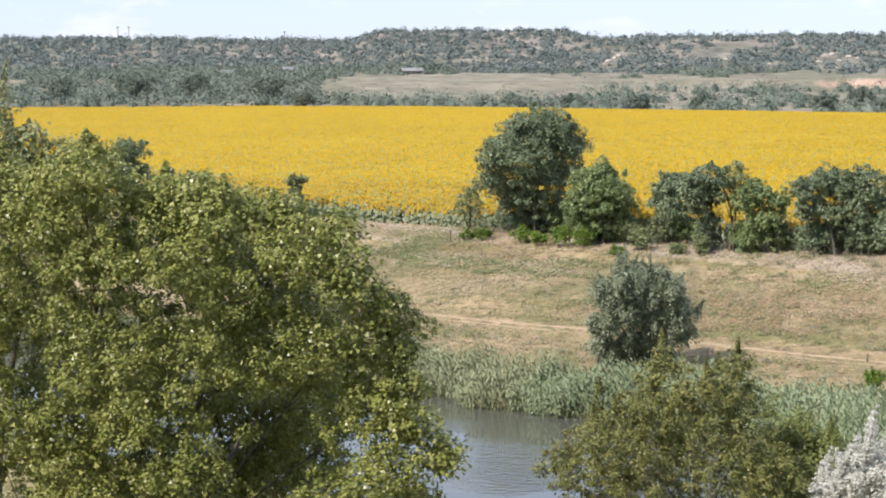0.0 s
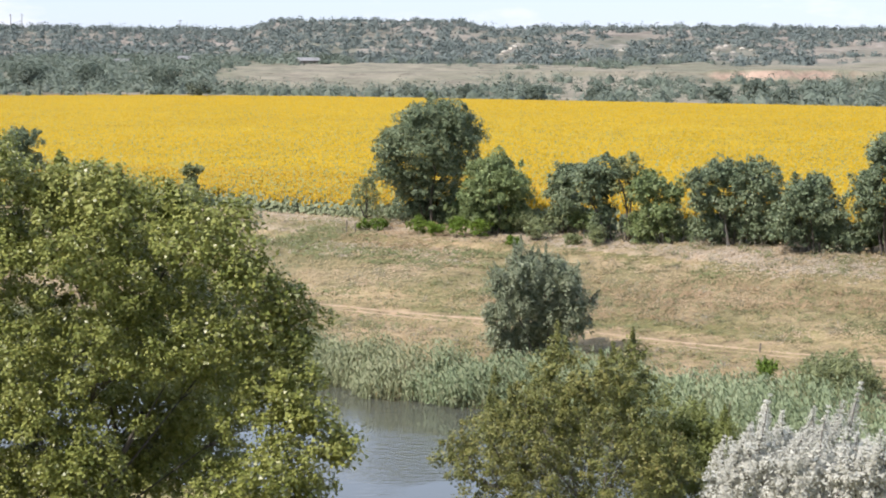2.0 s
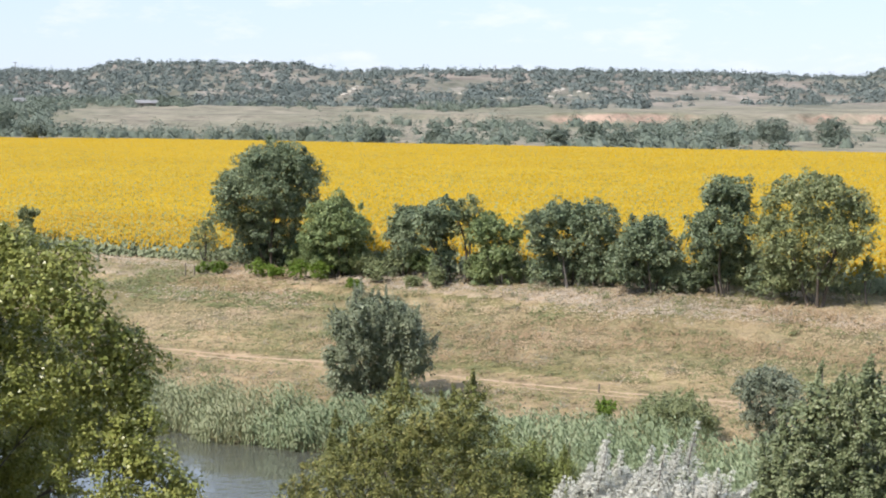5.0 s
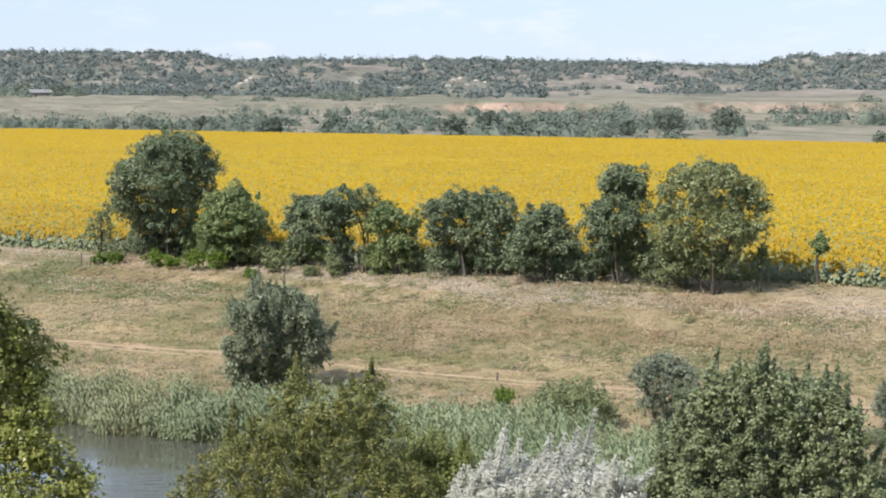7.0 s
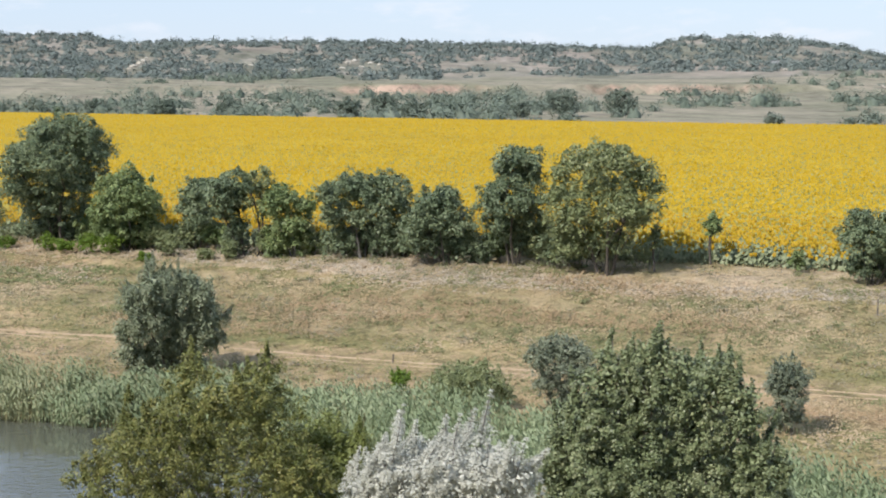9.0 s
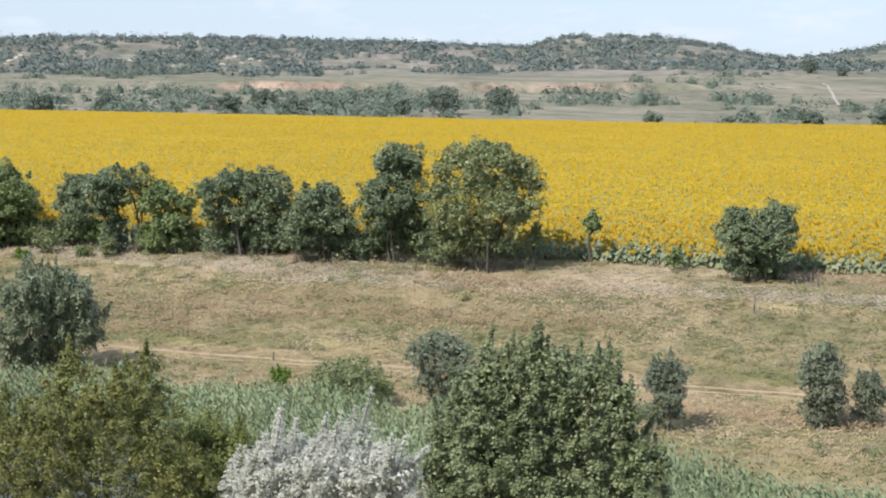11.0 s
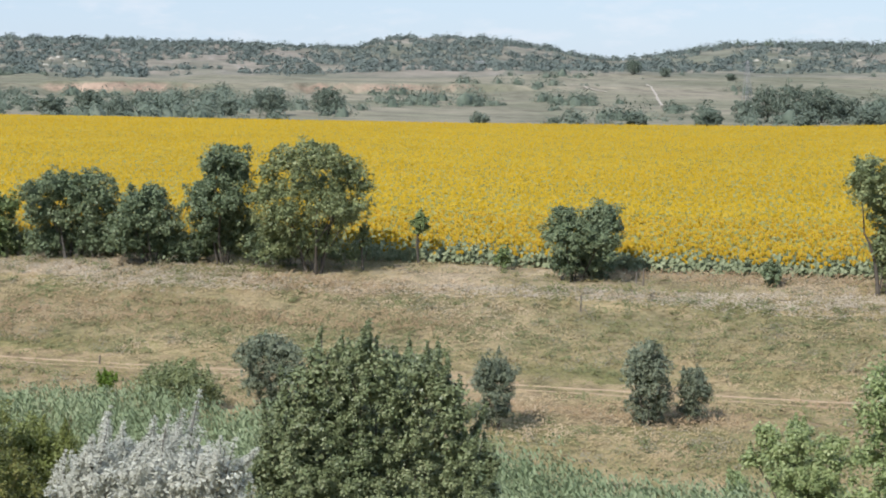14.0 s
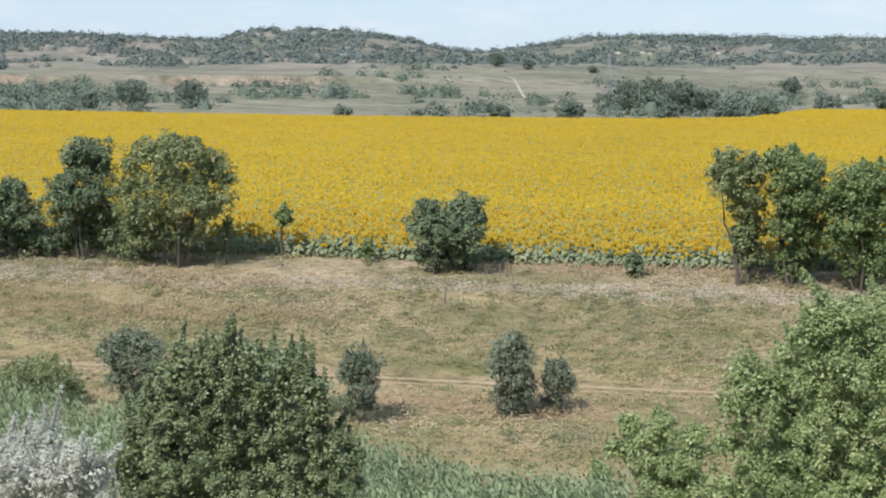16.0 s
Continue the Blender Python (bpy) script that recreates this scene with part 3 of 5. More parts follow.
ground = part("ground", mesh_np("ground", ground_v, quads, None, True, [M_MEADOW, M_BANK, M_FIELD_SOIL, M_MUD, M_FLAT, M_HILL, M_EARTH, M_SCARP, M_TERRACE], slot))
tagged(ground, "dry grassy river bank, flat fields and distant hills", "ground", kind="structure")

wu, wv = np.meshgrid(np.linspace(-420, 120, 55), np.linspace(29, 60, 9), indexing="ij")
wx, wy = to_xy(wu, wv)
wi, wj = np.meshgrid(np.arange(54), np.arange(8), indexing="ij")
wq = np.stack([wi * 9 + wj, (wi + 1) * 9 + wj, (wi + 1) * 9 + wj + 1, wi * 9 + wj + 1], -1).reshape(-1, 4)
water = part("water", mesh_np("water", np.stack([wx, wy, 0 * wx], -1).reshape(-1, 3), wq, M_WATER, True))
tagged(water, "calm murky brown river with light ripples", "river", kind="structure")


def ribbon(name, us, v_of, wide, lift, material, label):
    rng = np.random.default_rng(5)
    rows = []
    for u in us:
        c = v_of(u)
        w = wide * (0.75 + 0.5 * float(value_noise(np.array(u * 0.35), np.array(c * 0.3), 4)))
        for k in range(4):
            vv = c + (k / 3 - 0.5) * w + rng.uniform(-0.04, 0.04)
            x, y = to_xy(u, vv)
            rows.append((x, y, float(height(x, y)) + (lift if k in (1, 2) else -0.01)))
    n = len(us)
    i, j = np.meshgrid(np.arange(n - 1), np.arange(3), indexing="ij")
    q = np.stack([i * 4 + j, (i + 1) * 4 + j, (i + 1) * 4 + j + 1, i * 4 + j + 1], -1).reshape(-1, 4)
    return tagged(part(name, mesh_np(name, rows, q, material, True)), label, "track", kind="structure")


track_us = np.arange(-110, 20, 0.5)
ribbon("road", track_us, lambda u: 68.6 + 0.5 * math.sin(u * 0.07), 0.17, 0.03, M_TRACK, "worn bare-soil wheel rut across dry grass")
ribbon("road", track_us, lambda u: 67.75 + 0.5 * math.sin(u * 0.07) + 0.1 * math.sin(u * 0.3), 0.12, 0.02, M_TRACK, "worn bare-soil wheel rut across dry grass")

# ---- sunflower field ----
fu = np.concatenate([np.linspace(-800, -150, 40), np.linspace(-146, 60, 104)])
fs = np.concatenate([np.linspace(0, 0.25, 60), np.linspace(0.26, 1, 60)])
FU, FS = np.meshgrid(fu, fs, indexing="ij")
FV = FIELD_NEAR + 1.5 + (np.interp(FU, FIELD_U, FIELD_V) - FIELD_NEAR - 1.5) * FS
FX, FY = to_xy(FU, FV)
rng = np.random.default_rng(11)
FZ = field_z(FV) + 0.5 + 0.38 * np.clip((FV - FIELD_NEAR - 1.5) / 5, 0, 1) + 0.12 * np.clip((FV - 110) / 60, 0, 1) + rng.uniform(-0.1, 0.1, FX.shape) + 0.25 * fbm(FX * 0.05, FY * 0.05, 3, 2)
ci, cj = np.meshgrid(np.arange(len(fu) - 1), np.arange(len(fs) - 1), indexing="ij")
nf = len(fs)
cq = np.stack([ci * nf + cj, (ci + 1) * nf + cj, (ci + 1) * nf + cj + 1, ci * nf + cj + 1], -1).reshape(-1, 4)
canopy = part("sunflower_canopy", mesh_np("sunflower_canopy", np.stack([FX, FY, FZ], -1).reshape(-1, 3), cq, M_CANOPY, True))
tagged(canopy, "dense leaf canopy of a blooming sunflower field", "crop", kind="stuff")


def scatter_field(rng, v0, v1, density):
    """Random places of the field between v0 and v1 that lie in the wedge of the plan the field shows."""
    u0, u1 = -1.36 * v1 - 5, 0.02 * v1
    n = int((u1 - u0) * (v1 - v0) * density)
    u, v = rng.uniform(u0, u1, n), rng.uniform(v0, v1, n)
    v = np.where(rng.random(n) < 0.6, np.round(v / 0.7) * 0.7 + rng.normal(size=n) * 0.08, v)
    keep = (u > -1.36 * v - 5) & (v < np.interp(u, FIELD_U, FIELD_V)) & (v >= v0)
    keep &= fbm(u * 0.10, v * 0.30, 4, 66) > -0.17 - 0.12 * rng.random(n)
    return u[keep], v[keep]


def flower_heads(rng, x, y, z, radius, sides, disc):
    """Yellow heads that face the river, a little lowered, each a shallow cone of petals with a brown disc."""
    n = len(x)
    turn = radians(222) + rng.normal(size=n) * 0.38
    tip = rng.normal(size=n) * 0.18 + 0.15
    face = np.stack([np.sin(turn) * np.cos(tip), np.cos(turn) * np.cos(tip), np.sin(tip)], -1)
    side = unit(np.cross(face, np.array([0, 0, 1.0])))
    up = np.cross(side, face)
    c = np.stack([x, y, z], -1)
    ang = np.arange(sides) * 2 * np.pi / sides
    ring = side[:, None] * np.cos(ang)[None, :, None] + up[:, None] * np.sin(ang)[None, :, None]
    jag = rng.uniform(0.82, 1.12, (n, sides, 1))
    r = radius[:, None, None]
    outer = c[:, None] + ring * r * jag - face[:, None] * r * 0.12
    if sides < 5:
        return outer.reshape(-1, 3), np.arange(sides * n).reshape(-1, sides), None
    mid = (c + face * radius[:, None] * 0.1)[:, None]
    v = np.concatenate([outer, mid], 1).reshape(-1, 3)
    k = np.arange(n)[:, None] * (sides + 1)
    q = np.concatenate([k + [j, (j + 1) % sides, (j + 2) % sides, sides] for j in range(0, sides, 2)], 1).reshape(-1, 4)
    dv = None
    if disc:
        s = 6
        a6 = np.arange(s) * 2 * np.pi / s
        r6 = side[:, None] * np.cos(a6)[None, :, None] + up[:, None] * np.sin(a6)[None, :, None]
        dv = (c[:, None] + face[:, None] * r * 0.2 + r6 * r * 0.40).reshape(-1, 3)
    return v, q, dv


# the first rows: whole plants with stalk, leaves, head and disc
rng = np.random.default_rng(21)
u, v = scatter_field(rng, FIELD_NEAR, 107, 6.5)
ue, ve = scatter_field(rng, FIELD_NEAR, FIELD_NEAR + 1.8, 13.0)
u, v = np.concatenate([u, ue]), np.concatenate([v, ve])
x, y = to_xy(u, v)
g = height(x, y)
tall = rng.normal(1.08, 0.09, len(x)) - rng.random(len(x)) * 0.5 * np.clip((FIELD_NEAR + 1.6 - v) / 1.2, 0, 1)
hv, hq, dv = flower_heads(rng, x - 0.14 * NX, y - 0.14 * NY, g + tall, rng.uniform(0.065, 0.102, len(x)), 8, True)
front = v < 97
fu_, n_f = np.where(front)[0], int(front.sum())
per = 6
px, py, pz = np.repeat(x[fu_], per), np.repeat(y[fu_], per), np.repeat(g[fu_], per) + np.repeat(tall[fu_], per) * rng.random(n_f * per) ** 0.8 * 0.70 + np.repeat(tall[fu_], per) * 0.08
ang = rng.uniform(0, 2 * np.pi, n_f * per)
out = np.stack([np.cos(ang), np.sin(ang), rng.uniform(-0.6, 0.1, n_f * per)], -1)
lv, lq = leaf_shapes(np.stack([px, py, pz], -1) + out * 0.16, np.stack([np.cos(ang) * 0.35 - 0.45, np.sin(ang) * 0.35 - 0.5, np.full(n_f * per, 0.75)], -1), out, rng.uniform(0.18, 0.32, n_f * per), rng.uniform(0.13, 0.22, n_f * per))
sv, sq = joined([(np.stack([np.stack([x[fu_] - 0.012, y[fu_], g[fu_] - 0.05], -1), np.stack([x[fu_] + 0.012, y[fu_] - 0.008, g[fu_] - 0.05], -1),
                            np.stack([x[fu_] + 0.010, y[fu_], g[fu_] + tall[fu_]], -1), np.stack([x[fu_] - 0.010, y[fu_] + 0.008, g[fu_] + tall[fu_]], -1)], 1).reshape(-1, 3), np.arange(4 * n_f).reshape(-1, 4))])
gv, gq = joined([(lv, lq), (sv, sq)])
tagged(part("sunflower_leaves", mesh_np("sunflower_leaves", gv, gq, L_SUNLEAF)), "broad pale green leaves and stalks of sunflowers", "sunflowers", kind="stuff")
tagged(part("sunflower_heads", mesh_np("sunflower_heads", hv, hq, L_PETAL)), "golden yellow sunflower heads in bloom", "sunflowers", kind="stuff")
tagged(part("sunflower_discs", mesh_np("sunflower_discs", dv, np.arange(len(dv)).reshape(-1, 6), M_DISC)), "brown discs of the sunflower heads", "sunflowers", kind="stuff")
# upper leaves among the heads
k = (v > FIELD_NEAR + 2.5) & (rng.random(len(v)) < 0.55)
m = int(k.sum())
ang = rng.uniform(0, 2 * np.pi, m)
lv, lq = leaf_shapes(np.stack([x[k] + rng.normal(size=m) * 0.25, y[k] + rng.normal(size=m) * 0.25, g[k] + tall[k] + rng.uniform(-0.12, 0.06, m)], -1), np.stack([np.cos(ang) * 0.35 - 0.45, np.sin(ang) * 0.35 - 0.5, np.full(m, 0.75)], -1),
                     np.stack([-np.sin(ang), np.cos(ang), 0 * ang], -1), rng.uniform(0.16, 0.28, m), rng.uniform(0.11, 0.18, m))
tagged(part("sunflower_leaves", mesh_np("sunflower_leaves", lv, lq, L_SUNTOP)), "green upper leaves of sunflowers", "sunflowers", kind="stuff")
for v0, v1, dens, sides, r0, r1 in ((107, 165, 6.0, 4, 0.065, 0.100), (165, 460, 3.0, 3, 0.085, 0.13)):
    u, v = scatter_field(rng, v0, v1, dens)
    x, y = to_xy(u, v)
    hv, hq, _ = flower_heads(rng, x, y, field_z(v) + rng.normal(1.12, 0.06, len(x)), rng.uniform(r0, r1, len(x)), sides, False)
    tagged(part("sunflower_heads", mesh_np("sunflower_heads", hv, hq, L_PETAL)), "golden yellow sunflower heads in bloom", "sunflowers", kind="stuff")
    k = rng.random(len(x)) < (0.30 if v0 < 150 else 0.12)
    m = int(k.sum())
    ang = rng.uniform(0, 2 * np.pi, m)
    lv, lq = leaf_shapes(np.stack([x[k] + 0.3, y[k], field_z(v[k]) + rng.uniform(0.98, 1.15, m)], -1), np.stack([np.cos(ang) * 0.35 - 0.45, np.sin(ang) * 0.35 - 0.5, np.full(m, 0.75)], -1), np.stack([-np.sin(ang), np.cos(ang), 0 * ang], -1), rng.uniform(0.18, 0.30, m), rng.uniform(0.12, 0.2, m))
    tagged(part("sunflower_leaves", mesh_np("sunflower_leaves", lv, lq, L_SUNTOP)), "green upper leaves of sunflowers", "sunflowers", kind="stuff")

# ---- far woods and hill scrub ----
def wood(name, x, y, wide, high, facets, facet, material, label, seed, around=6, rows=3):
    """Many far bushes as one mesh: each an uneven leafy dome, ragged with leaf facets all over."""
    rng = np.random.default_rng(seed)
    n = len(x)
    z = height(x, y)
    foot = np.stack([x, y, z - 0.4], -1)
    size = np.stack([wide / 2, wide / 2, high], -1)
    lon = np.linspace(0, 2 * np.pi, around, endpoint=False)[None, None] + rng.uniform(0, 6.28, (n, 1, 1)) + rng.uniform(-0.25, 0.25, (n, rows, around))
    lat = np.radians(np.linspace(-8, 82, rows))[None, :, None] + 0 * lon
    swell = rng.uniform(0.26, 0.48, (n, rows, around))
    round_ = np.cos(lat) ** 0.55
    ball = np.stack([np.cos(lon) * round_, np.sin(lon) * round_, np.sin(lat)], -1) * swell[..., None]
    dome = (foot[:, None, None] + ball * size[:, None, None]).reshape(-1, 3)
    i, j = np.meshgrid(np.arange(rows - 1), np.arange(around), indexing="ij")
    k = (j + 1) % around
    one = np.stack([i * around + j, i * around + k, (i + 1) * around + k, (i + 1) * around + j], -1).reshape(-1, 4)
    dome_q = (np.arange(n)[:, None, None] * rows * around + one[None]).reshape(-1, 4)[:, [0, 1, 2, 0, 2, 3]].reshape(-1, 3)
    d = unit(rng.normal(size=(n, facets, 3)))
    d[..., 2] = np.abs(d[..., 2]) - 0.05
    lump = 0.72 + 0.33 * np.sin(3.1 * d[..., :1] + 2.3 * d[..., 1:2] + rng.uniform(0, 6.28, (n, 1, 1))) * np.cos(2.7 * d[..., 2:] + rng.uniform(0, 6.28, (n, 1, 1)))
    off = d * rng.uniform(0.78, 1.08, (n, facets, 1)) * lump * size[:, None]
    normal = unit(d + rng.normal(size=d.shape) * 0.24 + [0, 0, 0.2])
    big = facet * rng.uniform(0.6, 1.4, (n, facets))
    lv, lq = leaf_shapes((foot[:, None] + off).reshape(-1, 3), normal.reshape(-1, 3), rng.normal(size=(n * facets, 3)), big.ravel(), big.ravel() * 0.8)
    v, f = joined([(dome, dome_q), (lv, lq[:, :3])])
    return tagged(part(name, mesh_np(name, v, f, material, True)), label, "woods", kind="stuff")


def hill_place(turn, rise, start=520.0):
    """The first place beyond start in the direction turn that is seen at that slope from the eye."""
    d = np.arange(start, 1330, 1.0)
    x, y = d * math.sin(radians(turn)), d * math.cos(radians(turn))
    z = height(x, y)
    ok = np.where((z - EYE) / d >= rise)[0]
    k = int(ok[0]) if len(ok) else len(d) - 1
    return float(x[k]), float(y[k]), float(z[k])


ROCKS = [(4.55, 0.0066, 1.6), (4.68, 0.0078, 1.9), (4.82, 0.0092, 2.1), (4.93, 0.0106, 2.0), (5.02, 0.0118, 1.5), (10.45, 0.0070, 1.6), (10.62, 0.0095, 2.4), (10.8, 0.0105, 2.0),
         (11.0, 0.0075, 1.5), (11.25, 0.0095, 1.6), (11.5, 0.0088, 1.3), (9.1, 0.0060, 1.3), (7.9, 0.0085, 1.4), (22.8, 0.0062, 1.3), (30.2, 0.0108, 1.7), (30.9, 0.0112, 1.6), (31.1, 0.0108, 1.4), (33.0, 0.0110, 1.5)]


def clear_of_marks(x, y):
    """True where no chalk mark lies just uphill."""
    turn, d = np.degrees(np.arctan2(x, y)), np.hypot(x, y)
    ok = np.ones(len(x), bool)
    for a, rise, _ in ROCKS:
        px_, py_, _z = hill_place(a, rise)
        m = math.hypot(px_, py_)
        ok &= ~((np.abs(turn - a) < 0.20) & (d > m - 75) & (d < m + 8))
    return ok


rng = np.random.default_rng(31)
n = 10500
turn, d = rng.uniform(-15, 41, n), np.sqrt(rng.uniform(890 ** 2, 1312 ** 2, n))
x, y = d * np.sin(np.radians(turn)), d * np.cos(np.radians(turn))
turn = turn + 9 * fbm(x * 0.006, y * 0.006, 3, 71)
patch = 0.65 * fbm(x * 0.012, y * 0.012, 4, 7) + 0.75 * fbm(x * 0.045, y * 0.045, 3, 17)
up = (d - 950) / 350
lower = np.interp(turn, [-15, -3, 0, 5.5, 6.5, 9, 12.5, 14, 16.5, 17.5, 22, 24, 41], [0.46, 0.46, 0.40, 0.36, 0.18, 0.16, 0.08, -0.10, -0.08, 0.20, 0.16, 0.08, 0.06])
upper = np.interp(turn, [-15, -3, 0, 5.5, 8, 13, 16, 17.5, 22, 24, 27, 41], [0.44, 0.44, 0.16, 0.16, 0.26, 0.18, 0.12, -0.03, -0.03, 0.04, 0.08, 0.10])
cover = lower + (upper - lower) * np.clip((up - 0.35) / 0.3, 0, 1) + np.where(d > 1275, 0.06, 0)
cover = np.where((np.abs(turn - 6.3) < 0.6) & (np.abs(up - 0.5) < 0.22), -0.3, cover)
cover = cover + np.where((turn > 24) & (d < 1010), -0.6, 0) + np.where((turn > 16.5) & (turn <= 24) & (d < 985), -0.5, 0)
keep = (patch < cover) & clear_of_marks(x, y)
x, y = x[keep], y[keep]
big = rng.random(len(x)) ** 2.2
wide, high = 2.6 + 8.5 * big, 1.5 + 3.6 * big + rng.random(len(x))
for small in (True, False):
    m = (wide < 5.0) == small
    wood("hill_woods", x[m], y[m], wide[m], high[m], 22 if small else 64, 1.35 if small else 1.6, L_HILL_HAZED, "haze-tinted grey-green scrub woods on dry hillside" if small else "taller haze-tinted grey-green trees on dry hillside", 32 + small, 5, 3)

n = 7000
turn, d = rng.uniform(-15, 41, n), np.sqrt(rng.uniform(375 ** 2, 930 ** 2, n))
x, y = d * np.sin(np.radians(turn)), d * np.cos(np.radians(turn))
u, v = to_uv(x, y)
turn = turn + 8 * fbm(x * 0.01, y * 0.01, 3, 72)
d = d + 60 * fbm(x * 0.015, y * 0.015, 3, 73)
patch = fbm(x * 0.02, y * 0.02, 4, 8) + 0.5 * fbm(x * 0.09, y * 0.09, 2, 18)
band = np.interp(turn, [-15, -4, -2, 12, 20, 22, 28, 29.5, 34, 35, 41], [560, 560, 560, 590, 600, 585, 560, 560, 560, 600, 600])
cover = np.where(d < band, np.interp(turn, [-15, -4, 6, 9, 14, 17.5, 18.8, 24, 28, 29, 34, 36, 41], [0.3, 0.5, 0.42, 0.16, 0.12, 0.04, -0.12, -0.16, -0.12, 0.09, 0.09, -0.02, 0.02]), -1.0)
cover = np.where((d >= 560) & (turn < -2.5), 0.12, cover)
cover = np.where((d >= band) & (d < 690) & (turn > 4) & (turn < 20), 0.06, cover)
cover = np.where((d >= 700) & (turn > 5) & (turn < 10), -0.13, cover)
cover = np.where((d >= 800) & (turn > 3.2) & (turn < 9.8), 0.10, cover)
cover = np.where((d >= band) & (turn > 20), -0.19, cover)
cover = np.where((d > 565) & (d < 625) & (turn > 18.5) & (turn < 26), 0.12, cover)
grove = value_noise(turn * 1.3, 0 * turn + 3.0, 81) * 0.65 + value_noise(turn * 3.1, d * 0.012, 82) * 0.35
cover = cover + np.where((turn > -3) & (cover > -0.03), 0.9 * (grove - 0.55), 0)
keep = (patch < cover) & (v > np.interp(u, FIELD_U, FIELD_V) + 3)
x, y, d, grove = x[keep], y[keep], d[keep], grove[keep]
big = rng.random(len(x)) ** 1.8
wide, high = (2.4 + 7.5 * big) * (0.6 + 0.7 * grove), (1.5 + 5.4 * big) * (0.55 + 0.8 * grove)
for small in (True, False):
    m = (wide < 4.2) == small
    wood("far_woods", x[m], y[m], wide[m], high[m], 60 if small else 190, 0.55 if small else 0.68, L_FARTREE_HAZED, "haze-tinted grey-green bushes behind the field" if small else "haze-tinted grey-green trees behind the field", 35 + small, 6, 3)

# closed woods below the hill's end, and the taller trees along the crest
n = 1500
turn, d = rng.uniform(-16, 0.4, n), np.sqrt(rng.uniform(530 ** 2, 940 ** 2, n))
x, y = polar_np(turn, d)
keep = (fbm(x * 0.02, y * 0.02, 3, 83) < 0.24) & ((turn < -3.4) | (d > 800)) | (d < 560)
x, y = x[keep], y[keep]
wood("valley_woods", x, y, rng.uniform(5, 11, len(x)), rng.uniform(3.0, 6.0, len(x)), 100, 0.95, L_FARTREE_HAZED, "closed haze-tinted grey-green woods in the valley", 38, 6, 3)
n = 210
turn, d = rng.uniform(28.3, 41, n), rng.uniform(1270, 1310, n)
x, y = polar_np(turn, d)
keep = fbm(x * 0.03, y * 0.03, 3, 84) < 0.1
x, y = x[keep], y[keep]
wood("crest_woods", x, y, rng.uniform(5, 10, len(x)), rng.uniform(3.5, 7.0, len(x)), 80, 1.1, L_FARTREE_HAZED, "dark green trees along the hill crest", 39, 6, 3)

# ---- marks on the hills ----
def rock(x, y, z, size, seed):
    bm = bmesh.new()
    bmesh.ops.create_icosphere(bm, subdivisions=2, radius=1.0)
    rng = np.random.default_rng(seed)
    s = rng.uniform(0.7, 1.3, 3)
    for vert in bm.verts:
        k = 1 + 0.55 * noise.noise(vert.co * 1.3 + Vector((seed * 3.1, 0, 0)))
        vert.co = Vector((vert.co.x * s[0] * k * size, vert.co.y * s[1] * k * size, vert.co.z * 0.55 * k * size))
    me = bpy.data.meshes.new("rock")
    bm.to_mesh(me)
    bm.free()
    me.materials.append(M_CHALK)
    ob = part("rock", me)
    ob.location = (x, y, z)
    return tagged(ob, "pale chalk outcrop on the hillside", "rock", "chalk outcrops")


for k, (turn, rise, size) in enumerate(ROCKS):
    x, y, z = hill_place(turn, rise)
    rock(x, y, z, size * 0.95, 400 + k)


def hill_path(points, wide, label):
    rows = []
    pts = [hill_place(a, b) for a, b in points]
    fine = []
    for (x0, y0, _), (x1, y1, _) in zip(pts, pts[1:]):
        for k in range(14):
            fine.append((x0 + (x1 - x0) * k / 14, y0 + (y1 - y0) * k / 14))
    for i, (x, y) in enumerate(fine):
        nx, ny = y, -x
        r = math.hypot(nx, ny)
        w = wide * (0.8 + 0.4 * math.sin(i * 1.7))
        for k in (-0.5, 0.5):
            px_, py_ = x + nx / r * w * k, y + ny / r * w * k
            rows.append((px_, py_, float(height(px_, py_)) + 0.25))
    q = [(2 * i, 2 * i + 1, 2 * i + 3, 2 * i + 2) for i in range(len(fine) - 1)]
    return tagged(part("path", mesh_np("path", rows, q, M_PATH, True)), label, "path", kind="structure")


hill_path([(27.62, -0.0115), (27.45, -0.0065), (27.32, -0.0030), (27.15, -0.0008)], 1.1, "pale worn track up the hillside")
hill_path([(25.05, -0.0012), (25.5, -0.0028), (26.1, -0.0050)], 1.1, "pale worn track across the hillside")


